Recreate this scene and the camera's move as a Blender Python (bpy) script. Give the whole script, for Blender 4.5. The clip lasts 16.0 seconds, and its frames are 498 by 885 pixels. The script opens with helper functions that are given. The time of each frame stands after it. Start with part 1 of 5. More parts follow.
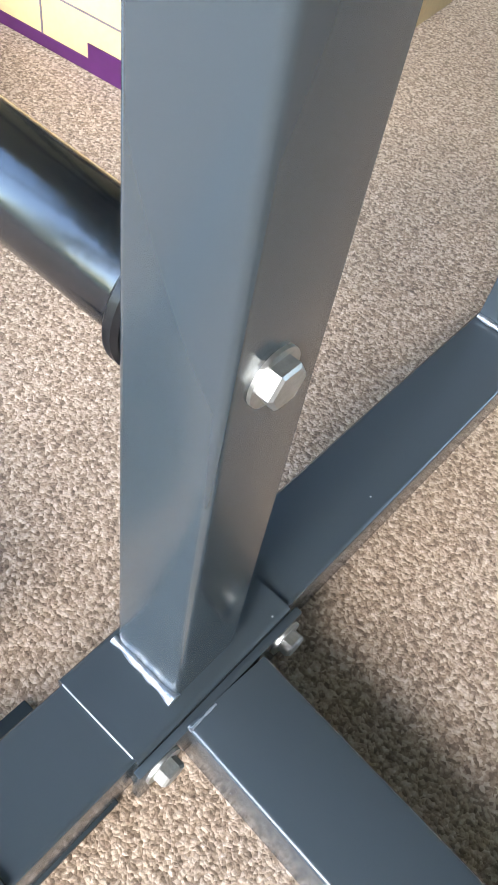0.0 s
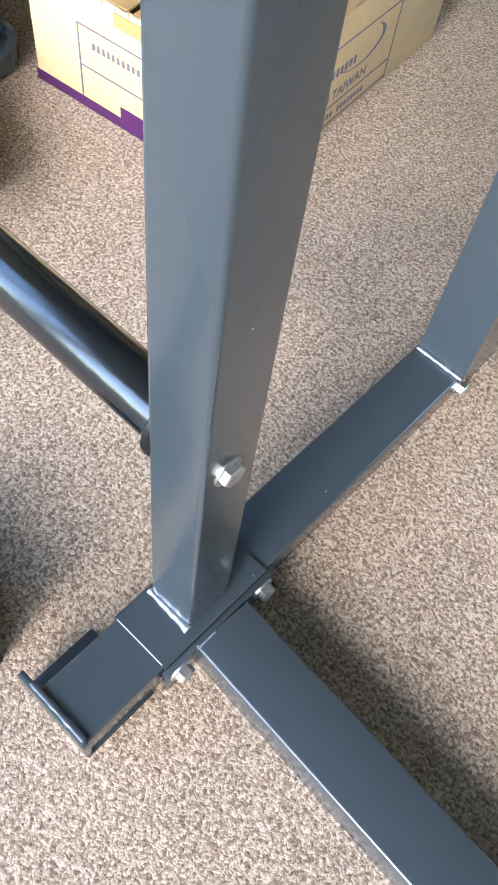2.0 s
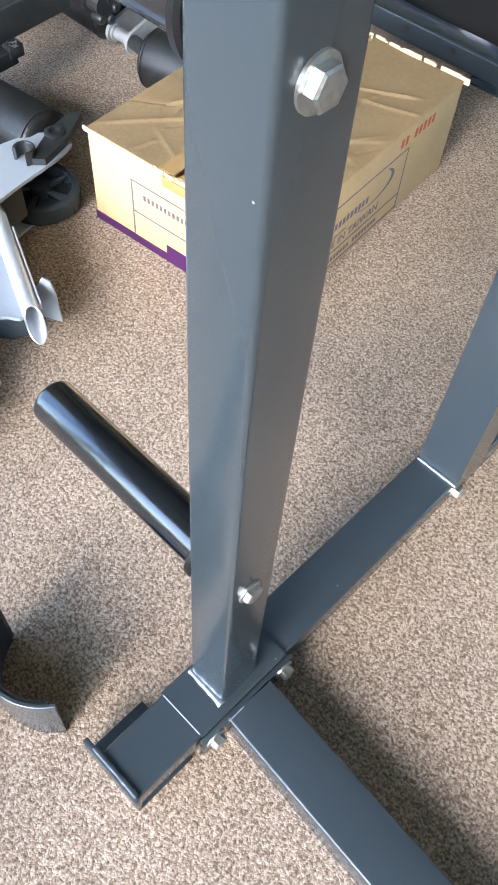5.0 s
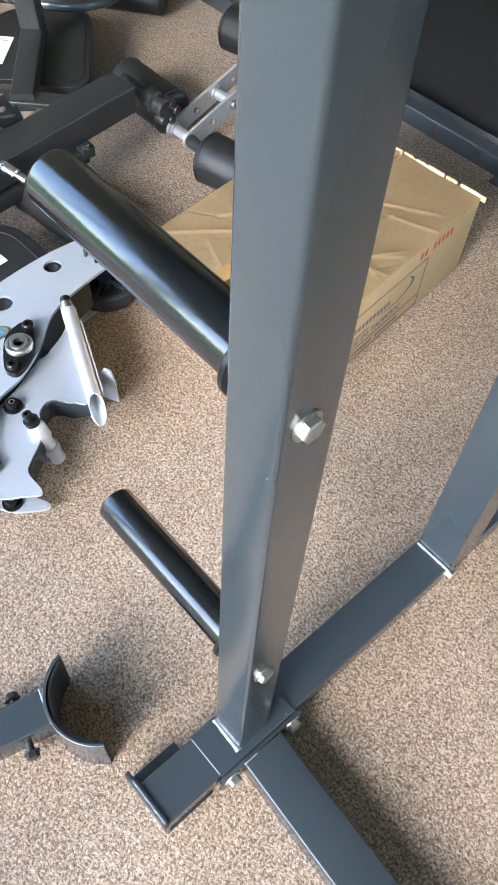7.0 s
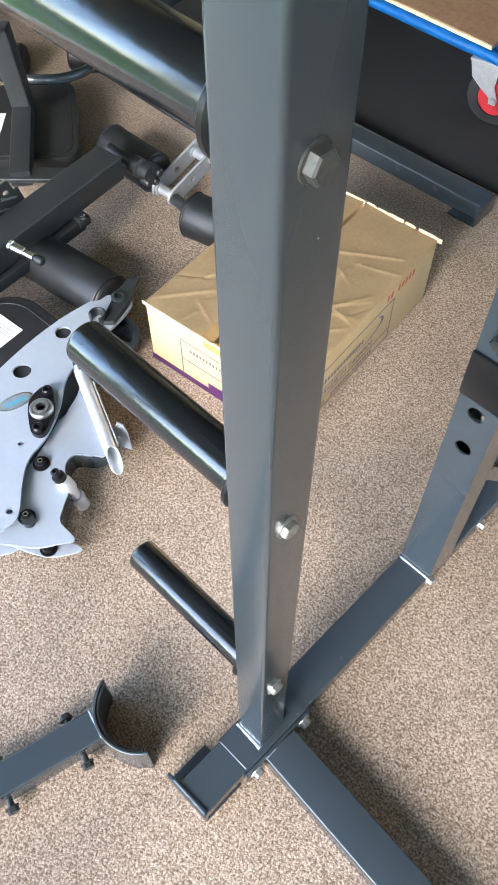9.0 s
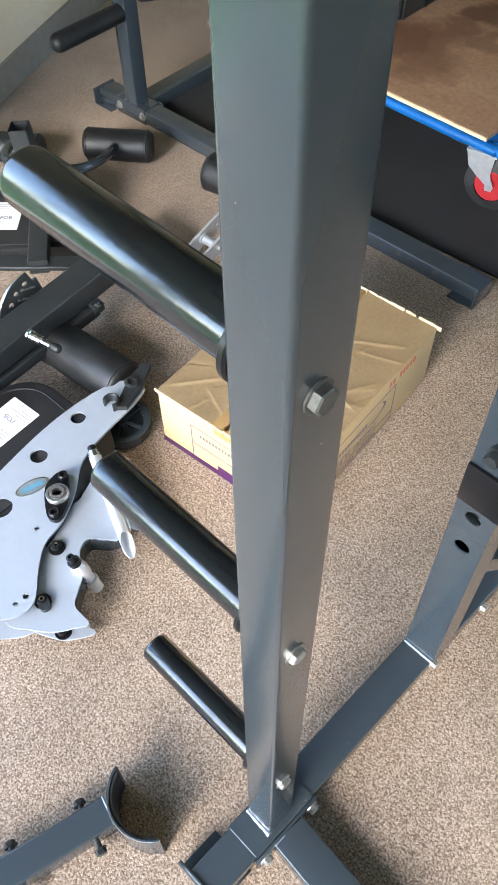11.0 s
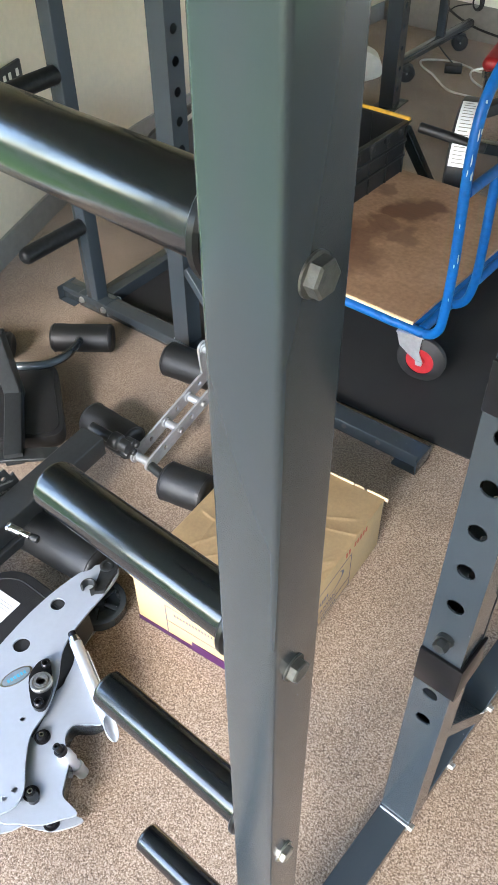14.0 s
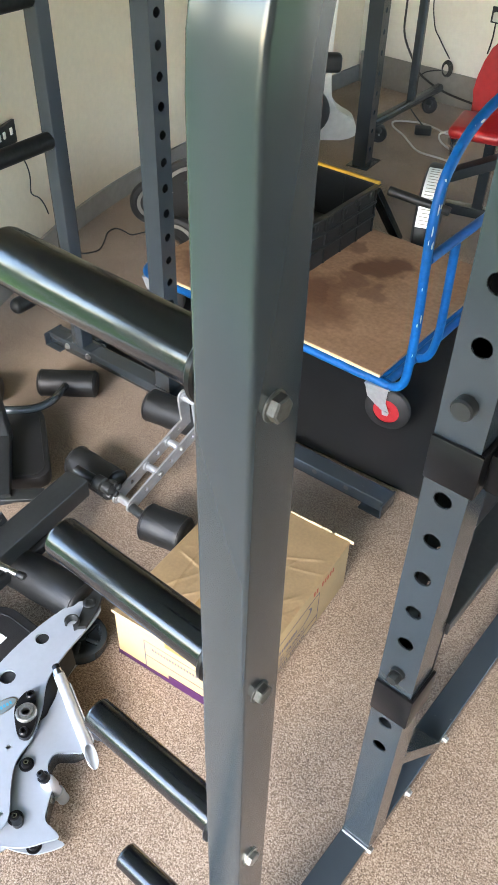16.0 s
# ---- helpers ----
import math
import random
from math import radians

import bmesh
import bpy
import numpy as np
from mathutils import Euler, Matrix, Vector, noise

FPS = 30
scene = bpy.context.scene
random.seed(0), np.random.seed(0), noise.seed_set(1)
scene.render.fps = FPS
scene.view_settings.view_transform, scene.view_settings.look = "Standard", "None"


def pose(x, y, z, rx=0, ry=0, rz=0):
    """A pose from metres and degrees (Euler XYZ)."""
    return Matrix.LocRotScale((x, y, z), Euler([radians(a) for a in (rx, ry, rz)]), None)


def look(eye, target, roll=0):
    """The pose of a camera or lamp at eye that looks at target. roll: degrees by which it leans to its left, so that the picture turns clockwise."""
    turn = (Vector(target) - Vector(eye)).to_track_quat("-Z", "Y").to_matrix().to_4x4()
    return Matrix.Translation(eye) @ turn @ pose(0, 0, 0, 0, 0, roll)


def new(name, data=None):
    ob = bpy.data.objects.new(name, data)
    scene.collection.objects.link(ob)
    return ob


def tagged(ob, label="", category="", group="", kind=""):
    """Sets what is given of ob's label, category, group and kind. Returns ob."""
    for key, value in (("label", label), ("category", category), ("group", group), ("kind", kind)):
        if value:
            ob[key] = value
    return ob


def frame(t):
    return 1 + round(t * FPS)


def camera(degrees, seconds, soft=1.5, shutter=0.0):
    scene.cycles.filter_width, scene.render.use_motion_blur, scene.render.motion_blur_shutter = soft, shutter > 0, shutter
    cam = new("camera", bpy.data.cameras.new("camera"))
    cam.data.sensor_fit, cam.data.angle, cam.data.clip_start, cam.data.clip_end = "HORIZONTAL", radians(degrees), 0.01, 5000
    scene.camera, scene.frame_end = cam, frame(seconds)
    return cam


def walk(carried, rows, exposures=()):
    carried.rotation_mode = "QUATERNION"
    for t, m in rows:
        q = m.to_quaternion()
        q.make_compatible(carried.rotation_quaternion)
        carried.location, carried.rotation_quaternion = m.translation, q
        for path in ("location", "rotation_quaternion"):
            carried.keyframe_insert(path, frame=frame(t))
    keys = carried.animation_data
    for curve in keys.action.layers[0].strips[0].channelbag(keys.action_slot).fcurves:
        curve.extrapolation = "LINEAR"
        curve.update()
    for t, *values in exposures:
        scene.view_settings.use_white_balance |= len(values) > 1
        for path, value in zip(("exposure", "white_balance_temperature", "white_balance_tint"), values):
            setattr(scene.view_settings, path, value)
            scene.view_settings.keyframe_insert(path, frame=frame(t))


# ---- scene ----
cam = camera(34.5, 16.0)
PATH = [
    (0, (0.117, -0.154, 0.528), (-0.517, 0.859, -1.076), 12.6),
    (0.5, (0.134, -0.164, 0.547), (-0.562, 0.836, -1.039), 9.9),
    (1, (0.154, -0.177, 0.61), (-0.557, 0.821, -0.97), 9.2),
    (1.5, (0.17, -0.211, 0.762), (-0.374, 0.673, -0.948), 14.1),
    (2, (0.174, -0.203, 0.781), (-0.408, 0.652, -0.93), 10.6),
    (2.5, (0.182, -0.198, 0.808), (-0.428, 0.642, -0.901), 8.1),
    (3, (0.184, -0.203, 0.851), (-0.429, 0.631, -0.86), 7.9),
    (3.5, (0.186, -0.213, 0.902), (-0.44, 0.605, -0.811), 7.6),
    (4, (0.172, -0.202, 0.924), (-0.483, 0.628, -0.773), 7.1),
    (6.3, (0.23, -0.253, 1.126), (-0.544, 0.602, -0.508), 4.2),
    (6.5, (0.215, -0.252, 1.164), (-0.543, 0.603, -0.478), 5.1),
    (7, (0.203, -0.23, 1.191), (-0.592, 0.569, -0.461), 4.3),
    (7.5, (0.187, -0.246, 1.232), (-0.603, 0.543, -0.427), 4.9),
    (8, (0.193, -0.266, 1.3), (-0.595, 0.536, -0.355), 3.0),
    (8.5, (0.225, -0.256, 1.369), (-0.542, 0.541, -0.297), 1.3),
    (9, (0.229, -0.251, 1.411), (-0.55, 0.527, -0.259), -0.4),
    (11.3, (0.202, -0.229, 1.522), (-0.655, 0.611, -0.077), -1.1),
    (11.5, (0.202, -0.23, 1.529), (-0.658, 0.617, -0.066), -1.2),
    (12, (0.207, -0.238, 1.547), (-0.686, 0.64, -0.012), -0.9),
    (12.5, (0.206, -0.235, 1.587), (-0.742, 0.68, 0.082), -1.4),
    (13, (0.215, -0.251, 1.594), (-0.783, 0.743, 0.175), -1.5),
    (13.5, (0.205, -0.264, 1.641), (-0.786, 0.785, 0.257), -1.7),
    (14, (0.206, -0.258, 1.7), (-0.734, 0.83, 0.31), -0.8),
    (14.5, (0.227, -0.275, 1.717), (-0.718, 0.823, 0.338), -0.9),
    (15, (0.253, -0.304, 1.741), (-0.717, 0.828, 0.408), -0.5),
    (15.5, (0.261, -0.325, 1.801), (-0.693, 0.824, 0.47), 0.8),
    (16, (0.262, -0.325, 1.826), (-0.669, 0.846, 0.499), 1.6),
]
EXPOSURES = [(0.0, 3.7, 6600, 9), (1.5, 3.72, 6450, 10), (2.5, 3.65, 6150, 10), (4.0, 3.65, 6150, 10), (6.5, 3.68, 6500, 10), (9.0, 3.68, 6500, 10), (16.0, 3.72, 6650, 12)]
walk(cam, [(t, look(eye, target, roll)) for t, eye, target, roll in PATH], EXPOSURES)

# ---- world, window light, exposure ----
world = bpy.data.worlds.new("sky")
scene.world = world
world.use_nodes = True
wn = world.node_tree.nodes
sky = wn.new("ShaderNodeTexSky")
sky.sky_type, sky.sun_disc = "NISHITA", False
sky.sun_elevation, sky.sun_rotation = radians(30), radians(168)
sky.air_density, sky.dust_density, sky.ozone_density = 1.0, 0.7, 2.0
wn["Background"].inputs["Strength"].default_value = 0.15
world.node_tree.links.new(sky.outputs["Color"], wn["Background"].inputs["Color"])

sun = new("sun", bpy.data.lights.new("sun", "SUN"))
sun.data.energy, sun.data.angle, sun.data.color = 0.36, radians(20), (1.0, 0.98, 0.95)
sun.matrix_world = look((0.21, -0.978, 0.577), (0, 0, 0))

WIN_Y, WIN_X0, WIN_X1, WIN_Z0, WIN_Z1 = -2.0, -1.75, 1.9, 0.06, 2.25
EAST_FILL_WIN = (2.4, 4.7, 0.25, 2.5)


# ---- materials ----
def material(name, color, rough=0.5, metal=0.0, vary=0.0, scale=40.0, bump=0.0, bump_scale=300.0, coat=0.0, second=None, stain=6.0, mottle=0.15):
    """A painted or plain surface: two scales of colour variation, roughness wear and fine relief."""
    m = bpy.data.materials.new(name)
    m.use_nodes = True
    nt = m.node_tree
    n, l = nt.nodes, nt.links
    b = n["Principled BSDF"]
    b.inputs["Roughness"].default_value, b.inputs["Metallic"].default_value = rough, metal
    b.inputs["Coat Weight"].default_value = coat
    b.inputs["Coat Roughness"].default_value = 0.15
    b.inputs["Base Color"].default_value = (*color, 1)
    co = n.new("ShaderNodeTexCoord")
    if vary:
        fine = n.new("ShaderNodeTexNoise")
        fine.inputs["Scale"].default_value, fine.inputs["Detail"].default_value = scale, 6
        big = n.new("ShaderNodeTexNoise")
        big.inputs["Scale"].default_value, big.inputs["Detail"].default_value = stain, 4
        l.new(co.outputs["Object"], fine.inputs["Vector"])
        l.new(co.outputs["Object"], big.inputs["Vector"])
        add = n.new("ShaderNodeMath")
        add.operation = "ADD"
        l.new(fine.outputs["Fac"], add.inputs[0])
        l.new(big.outputs["Fac"], add.inputs[1])
        ramp = n.new("ShaderNodeMapRange")
        ramp.inputs["From Min"].default_value, ramp.inputs["From Max"].default_value = 0.7, 1.3
        l.new(add.outputs[0], ramp.inputs["Value"])
        mix = n.new("ShaderNodeMix")
        mix.data_type = "RGBA"
        lo = [c * (1 - vary) for c in color]
        hi = second or [min(1, c * (1 + vary)) for c in color]
        mix.inputs["A"].default_value, mix.inputs["B"].default_value = (*lo, 1), (*hi, 1)
        l.new(ramp.outputs["Result"], mix.inputs["Factor"])
        l.new(mix.outputs["Result"], b.inputs["Base Color"])
        rr = n.new("ShaderNodeMapRange")
        rr.inputs["To Min"].default_value, rr.inputs["To Max"].default_value = rough * (1 - mottle), min(1, rough * (1 + mottle))
        l.new(fine.outputs["Fac"], rr.inputs["Value"])
        l.new(rr.outputs["Result"], b.inputs["Roughness"])
    if bump:
        t = n.new("ShaderNodeTexNoise")
        t.inputs["Scale"].default_value, t.inputs["Detail"].default_value = bump_scale, 3
        l.new(co.outputs["Object"], t.inputs["Vector"])
        bp = n.new("ShaderNodeBump")
        bp.inputs["Strength"].default_value, bp.inputs["Distance"].default_value = bump, 0.002
        l.new(t.outputs["Fac"], bp.inputs["Height"])
        l.new(bp.outputs["Normal"], b.inputs["Normal"])
    return m


def carpet_material():
    m = bpy.data.materials.new("carpet")
    m.use_nodes = True
    nt = m.node_tree
    n, l = nt.nodes, nt.links
    b = n["Principled BSDF"]
    b.inputs["Roughness"].default_value = 0.95
    b.inputs["Specular IOR Level"].default_value = 0.15
    b.inputs["Sheen Weight"].default_value = 0.15
    co = n.new("ShaderNodeTexCoord")
    warp = n.new("ShaderNodeTexNoise")
    warp.inputs["Scale"].default_value, warp.inputs["Detail"].default_value = 90, 2
    l.new(co.outputs["Object"], warp.inputs["Vector"])
    shift = n.new("ShaderNodeVectorMath")
    shift.operation = "SCALE"
    shift.inputs["Scale"].default_value = 0.006
    l.new(warp.outputs["Color"], shift.inputs[0])
    addv = n.new("ShaderNodeVectorMath")
    l.new(co.outputs["Object"], addv.inputs[0])
    l.new(shift.outputs[0], addv.inputs[1])
    loops = n.new("ShaderNodeTexVoronoi")
    loops.inputs["Scale"].default_value = 400
    l.new(addv.outputs[0], loops.inputs["Vector"])
    tuft = n.new("ShaderNodeSeparateColor")
    l.new(loops.outputs["Color"], tuft.inputs[0])
    ramp = n.new("ShaderNodeValToRGB")
    cr = ramp.color_ramp
    cr.elements[0].position, cr.elements[0].color = 0.0, (0.105, 0.076, 0.054, 1)
    cr.elements[1].position, cr.elements[1].color = 1.0, (0.55, 0.445, 0.355, 1)
    for p, c in ((0.30, (0.190, 0.135, 0.094)), (0.5, (0.300, 0.221, 0.160)), (0.74, (0.43, 0.335, 0.255))):
        e = cr.elements.new(p)
        e.color = (*c, 1)
    clump = n.new("ShaderNodeTexNoise")
    clump.inputs["Scale"].default_value, clump.inputs["Detail"].default_value = 230, 3
    l.new(co.outputs["Object"], clump.inputs["Vector"])
    mixf = n.new("ShaderNodeMath")
    mixf.operation = "MULTIPLY_ADD"
    mixf.inputs[1].default_value = 0.56
    l.new(tuft.outputs["Red"], mixf.inputs[0])
    half = n.new("ShaderNodeMapRange")
    half.inputs["From Min"].default_value, half.inputs["From Max"].default_value = 0.3, 0.7
    half.inputs["To Min"].default_value, half.inputs["To Max"].default_value = -0.04, 0.48
    l.new(clump.outputs["Fac"], half.inputs["Value"])
    l.new(half.outputs["Result"], mixf.inputs[2])
    l.new(mixf.outputs[0], ramp.inputs["Fac"])
    # broad random tone, deepened to carry the soft light bands on the pile
    mottle = n.new("ShaderNodeTexNoise")
    mottle.inputs["Scale"].default_value, mottle.inputs["Detail"].default_value = 3.5, 3
    l.new(co.outputs["Object"], mottle.inputs["Vector"])
    wr = n.new("ShaderNodeMapRange")
    wr.inputs["From Min"].default_value, wr.inputs["From Max"].default_value = 0.3, 0.7
    wr.inputs["To Min"].default_value, wr.inputs["To Max"].default_value = 0.80, 1.16
    l.new(mottle.outputs["Fac"], wr.inputs["Value"])
    mul = n.new("ShaderNodeVectorMath")
    mul.operation = "SCALE"
    l.new(ramp.outputs["Color"], mul.inputs[0])
    l.new(wr.outputs["Result"], mul.inputs["Scale"])
    l.new(mul.outputs[0], b.inputs["Base Color"])
    hgt = n.new("ShaderNodeMath")
    hgt.operation = "SUBTRACT"
    l.new(mixf.outputs[0], hgt.inputs[0])
    l.new(loops.outputs["Distance"], hgt.inputs[1])
    bp = n.new("ShaderNodeBump")
    bp.inputs["Strength"].default_value, bp.inputs["Distance"].default_value = 0.3, 0.004
    l.new(hgt.outputs[0], bp.inputs["Height"])
    l.new(bp.outputs["Normal"], b.inputs["Normal"])
    return m


CARPET = carpet_material()
STEEL = material("grey_powder_coat", (0.0365, 0.0475, 0.0565), 0.24, 0.1, 0.015, 12, 0.0, 900, 0.4, stain=4, mottle=0.03)


def add_specks(m, scale, size, color):
    nt = m.node_tree
    n, l = nt.nodes, nt.links
    b = n["Principled BSDF"]
    old = b.inputs["Base Color"].links[0].from_socket
    co = n.new("ShaderNodeTexCoord")
    v = n.new("ShaderNodeTexVoronoi")
    v.inputs["Scale"].default_value = scale
    l.new(co.outputs["Object"], v.inputs["Vector"])
    lt = n.new("ShaderNodeMath")
    lt.operation = "LESS_THAN"
    lt.inputs[1].default_value = size
    l.new(v.outputs["Distance"], lt.inputs[0])
    mx = n.new("ShaderNodeMix")
    mx.data_type = "RGBA"
    mx.inputs["B"].default_value = (*color, 1)
    l.new(lt.outputs[0], mx.inputs["Factor"])
    l.new(old, mx.inputs["A"])
    l.new(mx.outputs["Result"], b.inputs["Base Color"])


add_specks(STEEL, 34, 0.024, (0.34, 0.36, 0.38))
COLLAR = material("black_gloss_paint", (0.007, 0.007, 0.008), 0.3, 0.0, 0.3, 90, 0.04, 300)
COLLAR.node_tree.nodes["Principled BSDF"].inputs["Specular IOR Level"].default_value = 0.3
STEEL_DARK = material("black_powder_coat", (0.021, 0.0235, 0.0245), 0.42, 0.1, 0.25, 90, 0.12, 700)
PEG = material("black_gloss_enamel", (0.004, 0.005, 0.007), 0.18, 0.0, 0.3, 130, 0.07, 110, 0.0, mottle=0.2)
PEG.node_tree.nodes["Principled BSDF"].inputs["Specular IOR Level"].default_value = 0.95
PEG.node_tree.nodes["Principled BSDF"].inputs["IOR"].default_value = 1.5
PEG.node_tree.nodes["Principled BSDF"].inputs["Coat Roughness"].default_value = 0.08
PEG_MATT = material("black_worn_enamel", (0.012, 0.013, 0.014), 0.42, 0.0, 0.4, 70, 0.03, 260, 0.0)
PEG_MATT.node_tree.nodes["Principled BSDF"].inputs["Specular IOR Level"].default_value = 0.18
ZINC = material("zinc_plated_steel", (0.40, 0.40, 0.385), 0.42, 0.95, 0.25, 200, 0.15, 500)
WELD = material("silver_weld", (0.36, 0.39, 0.43), 0.38, 0.8, 0.3, 300, 0.4, 600)
CHROME = material("brushed_chrome", (0.66, 0.67, 0.68), 0.22, 1.0, 0.1, 150)
PLATE = material("silver_paint", (0.40, 0.44, 0.49), 0.38, 0.35, 0.035, 80, 0.06, 600, 0.2)
RUBBER = material("black_rubber", (0.018, 0.018, 0.018), 0.62, 0.0, 0.3, 120, 0.3, 500)
FOAM = material("black_foam_vinyl", (0.009, 0.010, 0.0105), 0.5, 0.0, 0.3, 50, 0.25, 260)
VINYL = material("black_vinyl", (0.017, 0.017, 0.018), 0.5, 0.0, 0.25, 60, 0.35, 420)
CRATE = material("black_crate_plastic", (0.007, 0.0085, 0.0095), 0.42, 0.0, 0.3, 60, 0.1, 200)
MAT = material("rubber_mat", (0.012, 0.0125, 0.013), 0.7, 0.0, 0.3, 250, 0.3, 800)
CARD = material("brown_cardboard", (0.485, 0.338, 0.172), 0.75, 0.0, 0.10, 120, 0.15, 160, stain=9)
CARD_IN = material("cardboard_edge", (0.62, 0.48, 0.29), 0.85, 0.0, 0.2, 200)
PURPLE = material("purple_tape", (0.052, 0.008, 0.062), 0.4, 0.0, 0.15, 60)
INK = material("navy_ink", (0.115, 0.098, 0.125), 0.7, 0.0, 0.35, 400)
INK_RED = material("red_ink", (0.42, 0.09, 0.04), 0.7)
TAPE = material("brown_packing_tape", (0.37, 0.225, 0.092), 0.25, 0.0, 0.08, 30)
DULLBOLT = material("dull_bolt_head", (0.12, 0.12, 0.115), 0.45, 0.6, 0.3, 200, 0.2, 500)
BLUE = material("blue_tube_enamel", (0.001, 0.085, 0.29), 0.42, 0.0, 0.2, 60, 0.08, 300, 0.0)
BLUE.node_tree.nodes["Principled BSDF"].inputs["Specular IOR Level"].default_value = 0.28
CHIP = material("chipped_metal", (0.55, 0.55, 0.53), 0.5, 0.4)
RED = material("red_plastic", (0.40, 0.022, 0.028), 0.42, 0.0, 0.12, 60)
REDVINYL = material("red_vinyl", (0.36, 0.014, 0.018), 0.38, 0.0, 0.15, 40, 0.2, 300)
WALL = material("cream_wall_paint", (0.71, 0.61, 0.46), 0.8, 0.0, 0.05, 40, 0.15, 180, stain=1.5)
BOUNCE_TAUPE = material("taupe_bounce_wall", (0.40, 0.325, 0.24), 0.8, 0.0, 0.05, 40, 0.15, 180, stain=1.5)
WHITEWALL = material("white_wall_paint", (0.86, 0.82, 0.72), 0.8, 0.0, 0.04, 40, 0.15, 180, stain=1.5)
CEIL = material("dim_bounce_ceiling", (0.315, 0.312, 0.295), 0.9, 0.0, 0.06, 20)
SKIRT = material("grey_skirting", (0.27, 0.255, 0.225), 0.55, 0.0, 0.12, 30, stain=3)
PAPER = material("white_label", (0.78, 0.78, 0.76), 0.6, 0.0, 0.05, 50)
PRINT = material("grey_print", (0.18, 0.18, 0.19), 0.7)
YELLOW = material("yellow_plastic", (0.62, 0.36, 0.04), 0.45, 0.0, 0.1, 60)
WHITEPL = material("white_plastic", (0.64, 0.62, 0.56), 0.4, 0.0, 0.08, 40)
CORD = material("black_cord", (0.012, 0.012, 0.012), 0.5)
GRASS = material("garden_green", (0.115, 0.20, 0.05), 0.9, 0.0, 0.5, 3)
UPVC = material("white_window_frame", (0.76, 0.76, 0.75), 0.4, 0.0, 0.04, 20)
SATIN = material("satin_silver", (0.60, 0.62, 0.65), 0.36, 0.55, 0.08, 90, 0.05, 500)
LINK = material("dull_bare_steel", (0.42, 0.43, 0.44), 0.4, 0.6, 0.12, 90, 0.05, 500)
CYAN = material("cyan_print", (0.06, 0.36, 0.52), 0.4)
BADGE = material("blue_badge", (0.24, 0.28, 0.31), 0.3, 0.5, 0.2, 50)


def plywood_material():
    m = material("stained_plywood", (0.30, 0.165, 0.088), 0.55, 0.0, 0.2, 60, 0.2, 120, second=(0.38, 0.23, 0.135))
    nt = m.node_tree
    n, l = nt.nodes, nt.links
    b = n["Principled BSDF"]
    old = b.inputs["Base Color"].links[0].from_socket
    co = n.new("ShaderNodeTexCoord")
    grain = n.new("ShaderNodeTexNoise")
    grain.inputs["Scale"].default_value, grain.inputs["Detail"].default_value = 5, 8
    mp = n.new("ShaderNodeMapping")
    mp.inputs["Scale"].default_value = (1.0, 7.0, 1.0)
    l.new(co.outputs["Object"], mp.inputs["Vector"])
    l.new(mp.outputs["Vector"], grain.inputs["Vector"])
    ragged = n.new("ShaderNodeTexNoise")
    ragged.inputs["Scale"].default_value, ragged.inputs["Detail"].default_value = 11, 5
    l.new(co.outputs["Object"], ragged.inputs["Vector"])
    push = n.new("ShaderNodeVectorMath")
    push.operation = "SCALE"
    push.inputs["Scale"].default_value = 0.16
    l.new(ragged.outputs["Color"], push.inputs[0])
    bent = n.new("ShaderNodeVectorMath")
    l.new(co.outputs["Object"], bent.inputs[0])
    l.new(push.outputs[0], bent.inputs[1])
    # spilled patches on the deck: centre, radius, depth of colour
    spill = None
    for x, y, rad, deep in ((-0.39, 0.58, 0.085, 1.0), (-0.34, 0.66, 0.075, 1.0), (-0.31, 0.43, 0.060, 0.7), (-0.42, 0.45, 0.075, 0.8), (-0.54, 0.70, 0.045, 0.7), (-0.36, 0.20, 0.11, 0.7), (-0.52, 0.27, 0.14, 0.9), (-0.42, 0.32, 0.09, 0.75), (-0.78, 0.40, 0.10, 0.8), (-0.95, 0.18, 0.09, 0.7)):
        off = n.new("ShaderNodeVectorMath")
        off.operation = "DISTANCE"
        off.inputs[1].default_value = (x + 0.08, y + 0.08, 0.30)
        l.new(bent.outputs[0], off.inputs[0])
        one = n.new("ShaderNodeMapRange")
        one.inputs["From Min"].default_value, one.inputs["From Max"].default_value = rad * 1.25, rad * 0.75
        one.inputs["To Max"].default_value = deep
        l.new(off.outputs["Value"], one.inputs["Value"])
        if spill is None:
            spill = one.outputs["Result"]
        else:
            top = n.new("ShaderNodeMath")
            top.operation = "MAXIMUM"
            l.new(spill, top.inputs[0])
            l.new(one.outputs["Result"], top.inputs[1])
            spill = top.outputs[0]
    mx = n.new("ShaderNodeMix")
    mx.data_type = "RGBA"
    mx.inputs["B"].default_value = (0.10, 0.038, 0.018, 1)
    k = n.new("ShaderNodeMath")
    k.operation = "MULTIPLY"
    k.inputs[1].default_value = 0.85
    l.new(spill, k.inputs[0])
    l.new(k.outputs[0], mx.inputs["Factor"])
    l.new(old, mx.inputs["A"])
    g2 = n.new("ShaderNodeMix")
    g2.data_type, g2.blend_type = "RGBA", "MULTIPLY"
    g2.inputs["Factor"].default_value = 0.35
    l.new(mx.outputs["Result"], g2.inputs["A"])
    gr = n.new("ShaderNodeMapRange")
    gr.inputs["To Min"].default_value, gr.inputs["To Max"].default_value = 0.55, 1.3
    l.new(grain.outputs["Fac"], gr.inputs["Value"])
    l.new(gr.outputs["Result"], g2.inputs["B"])
    l.new(g2.outputs["Result"], b.inputs["Base Color"])
    return m


PLY = plywood_material()


